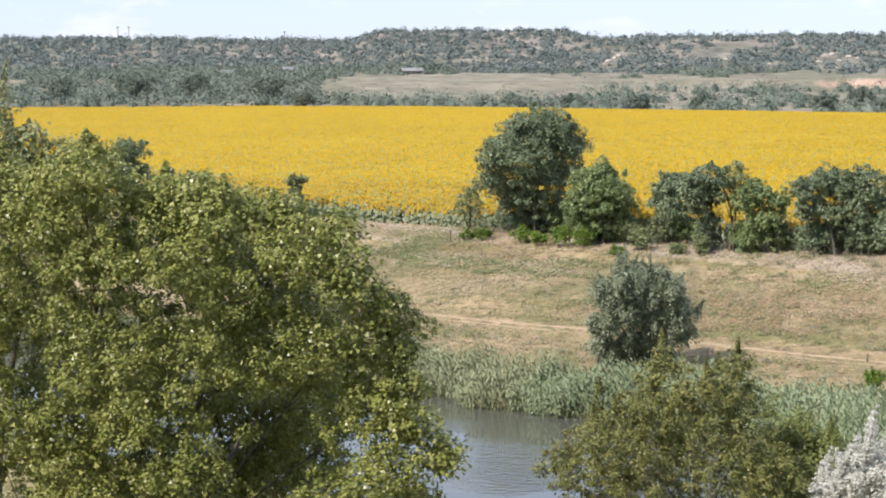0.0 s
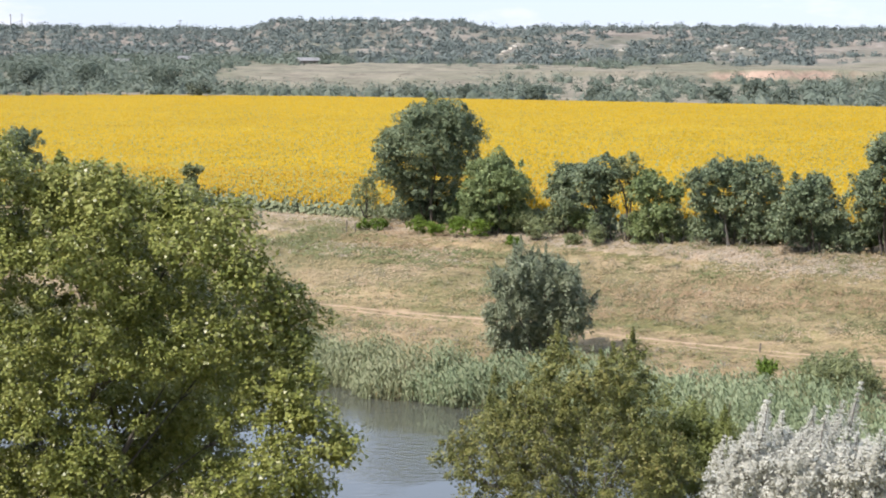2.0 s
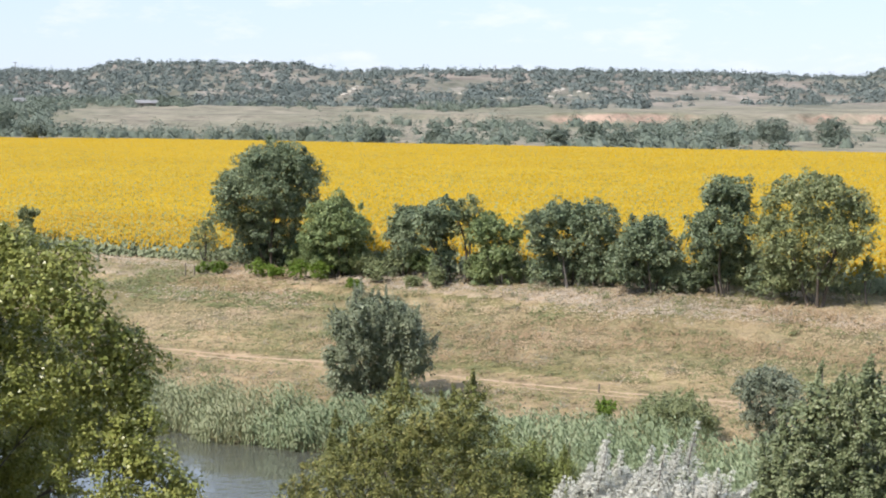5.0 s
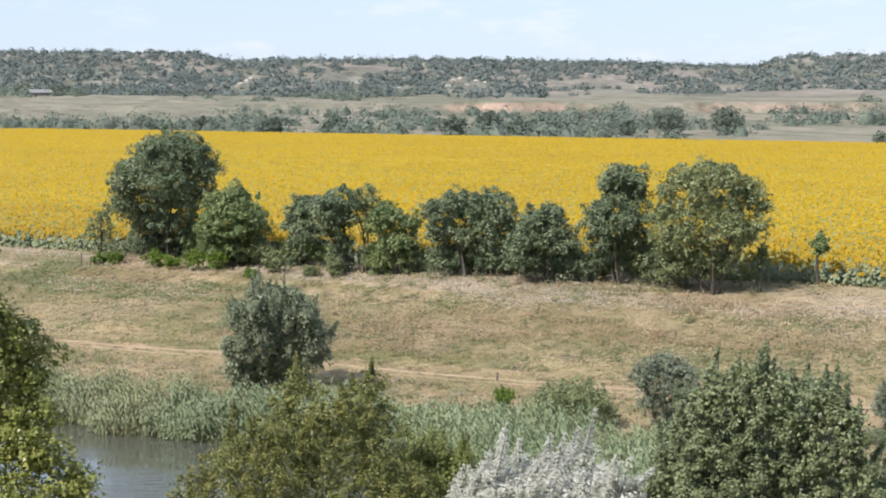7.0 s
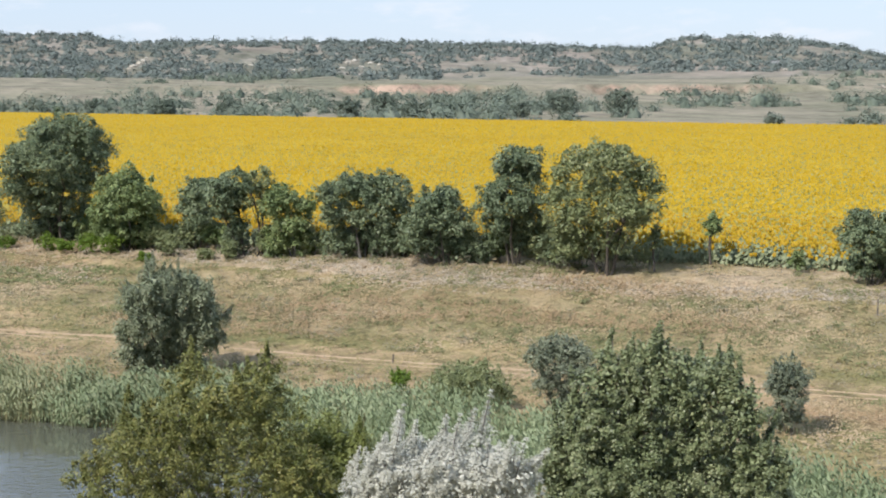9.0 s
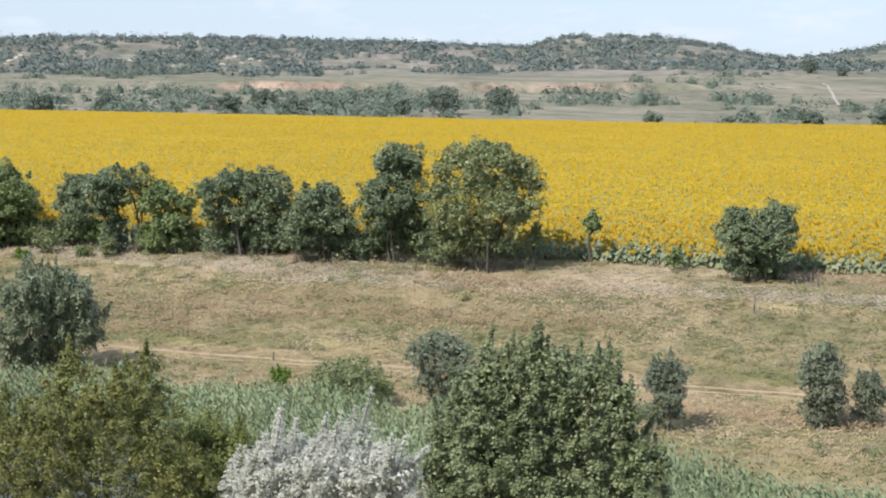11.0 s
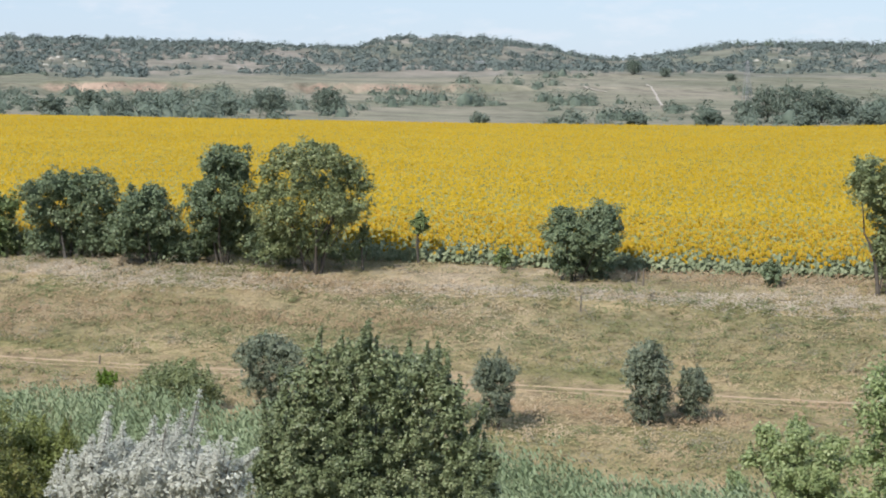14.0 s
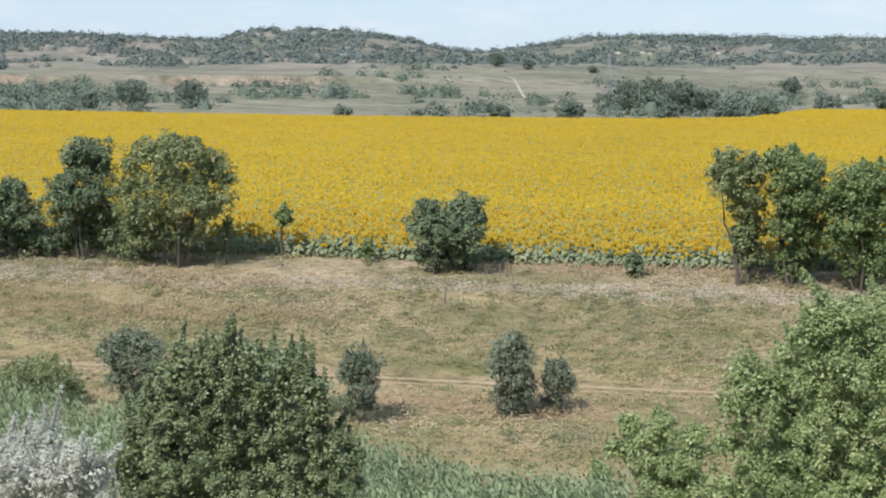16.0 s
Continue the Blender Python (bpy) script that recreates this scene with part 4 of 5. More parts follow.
def house(turn, rise, wide, deep, tall, roof_col, label):
    x, y, z = hill_place(turn, rise)
    thing = tagged(new("house"), label, "house")
    thing.location = (x, y, z - 0.4)
    thing.rotation_euler = (0, 0, radians(-turn + 8))
    a, b, h = wide / 2, deep / 2, tall * 0.55
    v = [(-a, -b, 0), (a, -b, 0), (a, b, 0), (-a, b, 0), (-a, -b, h), (a, -b, h), (a, b, h), (-a, b, h)]
    part("wall", mesh_np("wall", v, [(0, 1, 5, 4), (1, 2, 6, 5), (2, 3, 7, 6), (3, 0, 4, 7)], M_WALL), thing)
    e = 0.5
    rv = []
    for lift in (0.0, 0.2):
        rv += [(-a - e, -b - e, h + lift), (a + e, -b - e, h + lift), (a + e, 0, tall + lift), (-a - e, 0, tall + lift), (a + e, b + e, h + lift), (-a - e, b + e, h + lift)]
    part("roof", mesh_np("roof", rv, [(0, 1, 2, 3), (3, 2, 4, 5), (6, 7, 8, 9), (9, 8, 10, 11), (0, 1, 7, 6), (5, 4, 10, 11)], roof_col), thing)
    for k in (-0.5, 0.5):
        part("window", mesh_np("window", [(a * k - 0.6, -b - 0.03, h * 0.4), (a * k + 0.6, -b - 0.03, h * 0.4), (a * k + 0.6, -b - 0.03, h * 0.8), (a * k - 0.6, -b - 0.03, h * 0.8)], [(0, 1, 2, 3)], M_WOODPOST), thing)


M_ROOF = plain_material("grey_roof", (0.206, 0.206, 0.206), (0.288, 0.288, 0.281), 0.4)
M_WALL = plain_material("limewash", (0.176, 0.160, 0.144), (0.256, 0.240, 0.216), 0.5)
house(-0.85, 0.0024, 8.0, 5.0, 2.6, M_ROOF, "long low pale-roofed farm building below the hill")
house(-6.0, 0.0014, 5.5, 4.0, 3.0, M_ROOF, "pale-roofed cottage among trees below the hill")
house(-4.3, 0.0028, 4.5, 4.0, 3.0, M_ROOF, "pale-roofed cottage among trees below the hill")
house(22.5, 0.0076, 3.5, 3.0, 3.0, M_ROOF, "small white hut at the hillside trees")

M_STEEL = plain_material("galvanised_steel", (0.22, 0.22, 0.22), (0.32, 0.32, 0.32), 2.0, 0.6)


def pylon(turn, d, tall):
    """A lattice mast: four legs, bracing and three arms."""
    x, y = polar(turn, d)
    thing = tagged(new("pylon"), "grey lattice power pylon on the far meadow", "pylon")
    thing.location = (x, y, float(height(x, y)) - 0.3)
    b, t = tall * 0.09, tall * 0.015
    for sx in (-1, 1):
        for sy in (-1, 1):
            v, f = tube([(sx * b, sy * b, 0), (sx * (b + t) / 2, sy * (b + t) / 2, tall * 0.5), (sx * t, sy * t, tall)], [0.10, 0.09, 0.07], 4)
            part("leg", mesh_np("leg", v, f, M_STEEL), thing)
    for k in range(7):
        z0, z1 = tall * k / 7, tall * (k + 1) / 7
        w0, w1 = b + (t - b) * k / 7, b + (t - b) * (k + 1) / 7
        v, f = joined([tube([(-w0, -w0, z0), (w1, -w1, z1)], [0.05, 0.05], 4), tube([(w0, -w0, z0), (-w1, -w1, z1)], [0.05, 0.05], 4)])
        part("brace", mesh_np("brace", v, f, M_STEEL), thing)
    for z, w in ((0.72, 0.20), (0.83, 0.17), (0.94, 0.13)):
        v, f = tube([(-tall * w, 0, tall * z), (0, 0, tall * (z + 0.015)), (tall * w, 0, tall * z)], [0.05, 0.10, 0.05], 4)
        part("arm", mesh_np("arm", v, f, M_STEEL), thing)


pylon(29.95, 640, 12.5)

for k, (turn, tall) in enumerate(((-9.0, 8.5), (-8.7, 9.0), (-4.4, 6.5), (8.9, 4.0))):
    x, y = polar(turn, 1285)
    v, f = joined([tube([(0, 0, -1), (0, 0, tall)], [0.28, 0.2], 5), tube([(-1.2, 0, tall * 0.92), (1.2, 0, tall * 0.92)], [0.12, 0.12], 4)])
    mast = part("utility_pole", mesh_np("utility_pole", v, f, M_WOODPOST))
    mast.location = (x, y, float(height(x, y)))
    tagged(mast, "tall wooden utility pole on the far ridge", "utility pole", "ridge poles")

# single trees and groups behind the field: turn, distance, wide, high
FAR_TREES = [(18.27, 480, 9.4, 7.6), (16.65, 470, 10.0, 8.2), (15.5, 465, 6.5, 4.8), (13.6, 470, 5.0, 4.0), (7.3, 490, 6.5, 5.0), (11.6, 480, 7.5, 6.5), (3.6, 500, 6.0, 4.5), (22.5, 372, 3.4, 3.0), (24.6, 372, 2.0, 2.2), (26.9, 376, 5.0, 3.3), (28.9, 366, 7.5, 4.2),
             (29.9, 420, 6.0, 5.5), (30.5, 425, 7.5, 8.6), (31.2, 420, 9.5, 9.2), (32.0, 425, 8.5, 8.2), (32.7, 430, 6.0, 6.4), (31.6, 375, 5.0, 3.4), (33.3, 378, 6.5, 3.8), (34.3, 380, 7.5, 4.6), (-8.6, 590, 15.0, 9.5), (-6.9, 590, 13.0, 9.0), (-4.9, 560, 15.0, 9.0), (-10.6, 585, 11.0, 8.0),
             (-3.9, 525, 9.0, 4.6), (2.0, 500, 7.5, 4.5), (5.5, 480, 8.5, 5.0), (10.6, 450, 7.5, 5.5), (12.4, 440, 6.5, 5.0), (36.0, 470, 8.0, 5.0), (37.6, 475, 9.0, 5.5), (35.0, 640, 8.0, 6.0), (29.5, 830, 4.0, 4.0), (-0.45, 860, 7.0, 4.2), (-0.1, 872, 8.0, 4.6), (-1.25, 880, 8.0, 5.0), (26.8, 905, 8.5, 7.5), (27.7, 900, 5.0, 5.0)]
def far_tree(turn, d, wide, high, seed):
    x, y = polar(turn, d)
    make_tree("tree", x, y, (wide, wide, high), int(420 * wide), 0.42, 0.7, L_FARTREE_HAZED, seed, "haze-tinted grey-green tree far behind the sunflower field", "tree", "trees behind the field", 0.04,
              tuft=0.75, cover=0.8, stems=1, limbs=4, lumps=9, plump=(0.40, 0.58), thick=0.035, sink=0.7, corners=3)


# ---- trees along the field ----
TREELINE = "trees along the field edge"


def field_tree(name, turn, v, wide, high, leaves, material, low, label, stems, seed, drawn=None, cover=1.0, shoots=0, fill=0.34, bark=None):
    x, y = on_line(turn, v)
    make_tree(name, x, y, (wide * 1.06, wide * 0.9, high * 1.02), int(leaves * 1.25), 0.135, 0.66, material, seed, label, "bush" if name == "bush" else "tree", TREELINE, low,
              tuft=0.30 if wide > 1.5 else 0.14, cover=cover, stems=stems, limbs=max(3, int(2.2 * wide)), lumps=max(6, int(2.8 * wide)), shoots=shoots or int(4 * wide), reach=0.32, fill=fill, thick=0.022, drawn=drawn, corners=3, bark=bark)

field_tree("sapling_tree", 0.68, 86.0, 1.5, 2.9, 1000, L_OLIVE, 0.42, "slender young tree with a thin crown beside the sunflowers", 1, 100,
           drawn=[(0.11, 1.91, 0.69), (-0.2, 1.45, 0.5), (0.3, 2.1, 0.42), (0.12, 2.55, 0.3)], cover=0.4, fill=0.05)
field_tree("tree", 2.57, 86.5, 6.1, 6.8, 34000, L_DARK, 0.1, "large dark green round-crowned tree at the field edge", 4, 101,
           drawn=[(-0.84, 5.91, 0.92), (0.36, 6.14, 0.92), (1.41, 5.96, 0.92), (2.01, 4.99, 0.98), (-1.76, 4.7, 0.98), (-0.26, 4.45, 1.37), (-2.3, 4.25, 0.7),
                  (1.24, 3.62, 1.28), (-2.46, 3.13, 0.67), (-1.18, 2.73, 1.16), (0.32, 2.11, 1.28), (-1.04, 1.21, 0.98), (0.31, 0.74, 0.92)])
field_tree("tree", 4.45, 85.5, 3.9, 4.25, 17000, L_GREEN, 0.05, "dense bright green bushy tree at the field edge", 3, 102,
           drawn=[(0.05, 3.56, 0.77), (-0.83, 3.03, 0.82), (0.69, 2.67, 0.88), (-0.11, 1.94, 1.24), (-1.27, 2.09, 0.74), (1.27, 2.23, 0.59), (0.33, 0.82, 1),
                  (1.21, 1.05, 0.65), (-0.9, 1.06, 0.74)])
field_tree("tree", 6.37, 87.0, 2.4, 3.6, 7500, L_DARK, 0.12, "small dark green tree at the field edge", 2, 103,
           drawn=[(-0.05, 3.02, 0.64), (0.36, 3.13, 0.53), (-0.34, 2.2, 0.64), (0.15, 1.61, 0.82), (-0.05, 0.79, 0.7)])
field_tree("tree", 7.63, 85.5, 3.1, 4.3, 8000, L_DARK, 0.25, "small dark tree with bare lower stems", 2, 104,
           drawn=[(-1.16, 3.37, 0.68), (-0.39, 3.6, 0.68), (-0.59, 2.72, 0.79), (-0.2, 1.61, 0.51), (-0.4, 0.67, 0.57)])
field_tree("tree", 8.1, 86.0, 2.2, 4.4, 2600, L_OLIVE, 0.45, "thin airy tree with pale sparse leaves at the field edge", 2, 121,
           drawn=[(0.05, 3.86, 0.62), (-0.58, 3.63, 0.51), (-0.46, 3, 0.51), (0.39, 3.2, 0.45), (0.05, 2.35, 0.28)], cover=0.6, fill=0.05)
field_tree("tree", 9.11, 86.0, 2.7, 3.5, 8500, L_GREEN, 0.12, "small bushy tree with grey twigs below", 4, 105,
           drawn=[(-0.75, 3, 0.62), (-1.17, 2.61, 0.48), (0.43, 2.66, 0.5), (-0.27, 1.68, 0.9), (0.29, 0.83, 0.84), (-0.84, 0.83, 0.79)], bark=M_BARK_GREY)
field_tree("tree", 11.07, 86.0, 4.5, 4.45, 19000, L_DARK, 0.06, "broad dark green bushy tree at the field edge", 5, 106,
           drawn=[(-1.78, 3.15, 0.6), (-0.74, 3.64, 0.66), (0.14, 3.42, 0.71), (0.83, 3.92, 0.49), (1.57, 3.29, 0.71), (-0.35, 2.32, 0.96), (0.97, 2.32, 0.93),
                  (1.9, 2.74, 0.44), (-1.45, 2.26, 0.6), (-0.13, 1.16, 0.88), (1.58, 1.5, 0.82), (1.11, 0.67, 0.71), (-1.17, 0.94, 0.77)], bark=M_BARK_GREY)
field_tree("tree", 13.31, 85.5, 3.4, 3.75, 12000, L_DARK, 0.03, "low dark green bushy tree at the field edge", 4, 107,
           drawn=[(-0.82, 2.95, 0.59), (0.12, 3.22, 0.59), (-0.15, 2.28, 0.86), (-1.08, 2.01, 0.75), (0.66, 2.01, 0.8), (-0.41, 1.07, 0.86), (0.8, 0.94, 0.7),
                  (-1.42, 1.2, 0.64)])
field_tree("tree", 15.3, 86.0, 3.9, 5.6, 15500, L_DARK, 0.2, "upright dark green tree with several bare stems", 4, 108,
           drawn=[(-0.05, 5.01, 0.58), (0.66, 5.02, 0.56), (-0.62, 4.69, 0.37), (0.22, 4.12, 0.79), (0.87, 4.31, 0.48), (-0.88, 3.51, 0.63), (-0.29, 2.98, 0.9),
                  (0.75, 3.12, 0.79), (-1.35, 2.98, 0.48), (-0.81, 2.05, 0.74), (0.63, 2.19, 0.74), (1.23, 1.8, 0.58), (-0.02, 1.48, 0.66)])
field_tree("tree", 17.86, 85.0, 5.4, 5.8, 17500, L_OLIVE, 0.22, "wide airy olive green tree casting shade on dry grass", 3, 109,
           drawn=[(-1.38, 5.12, 0.72), (-0.38, 5.28, 0.67), (0.63, 5.26, 0.67), (-2.09, 4.71, 0.51), (1.63, 4.63, 0.67), (2.19, 4.13, 0.51), (1.02, 3.92, 0.97),
                  (-0.62, 3.91, 0.97), (-2.18, 3.69, 0.61), (2.1, 3.17, 0.51), (0.65, 2.9, 0.97), (1.46, 2.65, 0.61), (-1.36, 2.88, 0.9), (-2.12, 2.37, 0.72),
                  (-0.34, 1.87, 0.9), (-1.6, 1.35, 0.72), (0.46, 1.5, 0.77)], cover=0.95, fill=0.3)
field_tree("sapling_tree", 19.25, 86.0, 0.8, 2.5, 300, L_OLIVE, 0.3, "thin sapling with few leaves beside the sunflowers", 1, 110, cover=0.4)
field_tree("sapling_tree", 20.84, 88.0, 0.8, 2.6, 900, L_GREEN, 0.5, "thin young tree with a tufted top by the sunflowers", 1, 111)
field_tree("sapling_tree", 23.2, 87.6, 0.75, 1.2, 450, L_GREEN, 0.1, "small shrubby sapling beside the sunflowers", 2, 112)
field_tree("tree", 25.24, 85.5, 4.3, 3.7, 13000, L_DARK, 0.05, "bushy dark tree standing alone by the sunflowers", 4, 113,
           drawn=[(-0.53, 2.6, 0.69), (0.77, 2.93, 0.54), (1.43, 2.69, 0.64), (-0.94, 2.05, 0.49), (0.09, 1.81, 0.86), (1.32, 1.82, 0.69), (-0.2, 0.87, 0.74),
                  (0.96, 0.88, 0.69)])
field_tree("bush", 30.71, 86.0, 0.9, 1.1, 900, L_DARK, 0.02, "small grey-green bush on dry grass", 4, 114)
field_tree("tree", 33.77, 85.0, 3.8, 5.8, 8500, L_OLIVE, 0.1, "leaning airy green tree at the field edge", 2, 115,
           drawn=[(-0.37, 4.87, 0.86), (-1.12, 4.81, 0.43), (0.37, 4.92, 0.57), (-0.48, 4.04, 0.71), (0.23, 3.46, 0.71), (0.36, 2.52, 0.59), (0.02, 1.92, 0.48),
                  (0.37, 1.29, 0.48)])
field_tree("tree", 35.18, 85.0, 3.3, 5.8, 13000, L_GREEN, 0.15, "tall narrow green tree at the field edge", 2, 116,
           drawn=[(-0.98, 5.35, 0.47), (-0.17, 4.93, 0.85), (0.57, 4.94, 0.62), (0.08, 3.77, 1), (0.77, 3.77, 0.52), (-0.18, 2.59, 0.83), (0.56, 2.37, 0.71),
                  (0.12, 1.42, 0.76), (0.01, 0.83, 0.57)])
field_tree("tree", 37.01, 84.5, 4.4, 5.4, 14000, L_GREEN, 0.1, "rounded green tree at the field edge", 3, 117,
           drawn=[(-0.48, 4.32, 0.85), (-1.08, 3.8, 0.59), (0.42, 4.56, 0.85), (0.66, 3.41, 1.06), (-0.34, 2.93, 0.99), (-0.83, 2.23, 0.71), (0.13, 1.55, 0.94),
                  (0.92, 1.8, 0.94)])
field_tree("tree", 39.6, 85.0, 4.4, 5.8, 9000, L_GREEN, 0.12, "rounded green tree at the field edge", 3, 118)
field_tree("tree", -8.81, 86.5, 3.2, 5.2, 9000, L_DARK, 0.15, "round dark tree at the field edge", 2, 119)
field_tree("tree", -4.14, 87.5, 1.5, 3.1, 2200, L_OLIVE, 0.15, "small green tree at the field edge", 2, 120)

# ---- bushes of the meadow ----
def meadow_bush(name, turn, v, wide, high, leaves, material, label, seed, drawn=None, tuft=0.16, leaf=0.085, slim=0.5, droop=0.0, limbs=6, shoots=12, reach=0.3):
    x, y = on_line(turn, v)
    make_tree(name, x, y, (wide, wide * 0.9, high), leaves, leaf, slim, material, seed, label, "bush", "bushes of the meadow", 0.02,
              tuft=tuft, stems=4, limbs=limbs, thick=0.018, fill=0.32, lumps=10, plump=(0.42, 0.60), shoots=shoots, reach=reach, droop=droop, drawn=drawn, corners=3)


meadow_bush("willow_bush", 5.69, 62.5, 4.4, 4.2, 44000, L_WILLOW, "drooping grey-green willow bush beside the dirt track", 201,
            drawn=[(-0.76, 3.48, 0.53), (0.49, 3.57, 0.42), (-0.14, 2.84, 0.74), (-1.4, 2.86, 0.57), (1.01, 3.04, 0.51), (1.36, 2.18, 0.55), (0.48, 1.98, 0.74),
                   (-0.88, 2, 0.74), (-1.72, 1.8, 0.42), (-1.42, 0.95, 0.68), (-0.37, 1.14, 0.59), (0.68, 1.23, 0.59), (1.52, 1.5, 0.38), (-1.22, 0.41, 0.55),
                   (-0.38, 0.46, 0.59), (0.57, 0.48, 0.55)], tuft=0.24, leaf=0.11, slim=0.36, droop=0.55, limbs=12, shoots=70, reach=0.6)
meadow_bush("bush", 13.96, 60.6, 2.9, 1.45, 11000, L_OLIVE, "low brownish-green bush above the reeds", 220,
            drawn=[(-0.8, 0.9, 0.42), (-0.3, 1.15, 0.42), (0.3, 1.1, 0.42), (0.85, 0.9, 0.42), (1.25, 0.6, 0.35), (-1.25, 0.6, 0.35), (0, 0.6, 0.6), (0.6, 0.5, 0.5), (-0.6, 0.5, 0.5)])
meadow_bush("bush", 16.58, 60.2, 2.4, 2.8, 13000, L_BUSH, "blue-grey rounded bush on dry grass", 221,
            drawn=[(-0.36, 2.32, 0.37), (0.24, 2.42, 0.37), (0.69, 2.12, 0.37), (-0.72, 2, 0.4), (-0.04, 1.71, 0.64), (0.69, 1.51, 0.48), (-0.37, 1.16, 0.46),
                   (0.13, 0.88, 0.51), (0.09, 0.41, 0.37)])
meadow_bush("bush", 23.08, 60.6, 1.7, 2.5, 8500, L_BUSH, "upright dark green bush casting a shadow on dry grass", 222,
            drawn=[(-0.22, 2.03, 0.42), (0.17, 1.76, 0.39), (-0.46, 1.59, 0.35), (-0.06, 1.14, 0.49), (-0.33, 0.56, 0.42), (0.17, 0.68, 0.32)])
meadow_bush("bush", 27.34, 62.6, 1.7, 3.0, 11000, L_BUSH, "tall grey-green bush beside the dirt track", 223,
            drawn=[(0.07, 2.59, 0.29), (-0.2, 2.19, 0.46), (0.25, 1.86, 0.46), (-0.43, 1.68, 0.39), (0.07, 1.32, 0.57), (-0.14, 0.73, 0.5), (0.34, 0.92, 0.36),
                   (-0.01, 0.32, 0.43)])
meadow_bush("bush", 28.66, 63.6, 1.15, 1.8, 4200, L_BUSH, "small grey-green bush beside a taller one", 224,
            drawn=[(-0.06, 1.42, 0.36), (0.15, 1.1, 0.33), (-0.26, 1, 0.31), (-0.11, 0.54, 0.36)])
meadow_bush("bush", 12.06, 62.0, 0.7, 1.1, 900, L_LIME, "small light green bush above the reeds", 225)
meadow_bush("bush", 23.9, 52.5, 0.5, 0.9, 500, L_GREEN, "small green shrub on dry grass", 226)
meadow_bush("bush", 29.86, 51.5, 0.7, 1.5, 1300, L_ELM, "thin light green shrub on dry grass", 227)

# lime shrubs at the foot of the big trees
for k, (turn, v, wide, high) in enumerate(((0.72, 84.6, 1.0, 0.6), (1.15, 84.6, 1.3, 0.75), (2.3, 84.4, 1.8, 1.1), (2.75, 84.3, 1.3, 0.8), (3.35, 84.2, 1.6, 1.2), (3.95, 84.2, 1.4, 1.2), (4.9, 83.2, 0.9, 0.6), (5.55, 84.6, 1.6, 1.2), (7.25, 84.4, 1.0, 1.2), (6.6, 84.4, 1.0, 0.7))):
    x, y = on_line(turn, v)
    make_tree("shrub", x, y, (wide, wide, high), 1100, 0.11, 0.6, L_LIME if k < 7 else L_OLIVE, 260 + k, "low lime green shrub under the trees" if k < 7 else "low grey-green shrub under the trees", "shrub", "lime shrubs", 0.02, tuft=0.16, stems=3, limbs=3, thick=0.02, corners=3)

# undergrowth and bare twigs between the trees of the field edge
rng = np.random.default_rng(77)
for k, turn in enumerate((1.0, 3.4, 5.4, 6.0, 6.9, 8.5, 9.5, 10.1, 10.6, 11.7, 12.3, 13.9, 14.35, 14.8, 16.2, 16.6, 17.1, 18.9)):
    x, y = on_line(turn, 86.6 + 0.5 * math.sin(k * 2.0))
    bare = k in (0, 3, 6, 7, 8, 17)
    make_tree("shrub", x, y, (2.1, 1.6, rng.uniform(1.3, 2.1)), 420 if bare else 2300, 0.13, 0.6, L_OLIVE if bare else (L_DARK, L_GREEN, L_OLIVE)[k % 3], 280 + k,
              "bare grey-twigged shrub under the trees" if bare else "low green undergrowth shrub at the field edge", "shrub", "undergrowth", 0.03, tuft=0.24, stems=5, limbs=9, bark=M_BARK_GREY, lumps=7, plump=(0.45, 0.6), thick=0.02, corners=3, fill=0.05 if bare else 0.2, base=0.16)

for k, (turn, d, wide, high) in enumerate(FAR_TREES):
    far_tree(turn, d, wide, high, 500 + k)

for k, (turn, v, tall) in enumerate(((27.15, 85.2, 0.75), (25.4, 80.2, 0.7), (0.2, 83.5, 0.7), (0.45, 83.8, 0.55), (11.85, 67.9, 0.35), (26.95, 85.2, 0.6))):
    x, y = on_line(turn, v)
    pv, pf = tube([(0, 0, -0.2), (0.01, 0, tall * 0.5), (0.03, 0.01, tall)], [0.04, 0.036, 0.032], 7)
    post = part("post", mesh_np("post", pv, pf, M_WOODPOST, True))
    post.location = (x, y, float(height(x, y)))
    tagged(post, "weathered grey wooden post in dry grass", "post", "meadow posts")

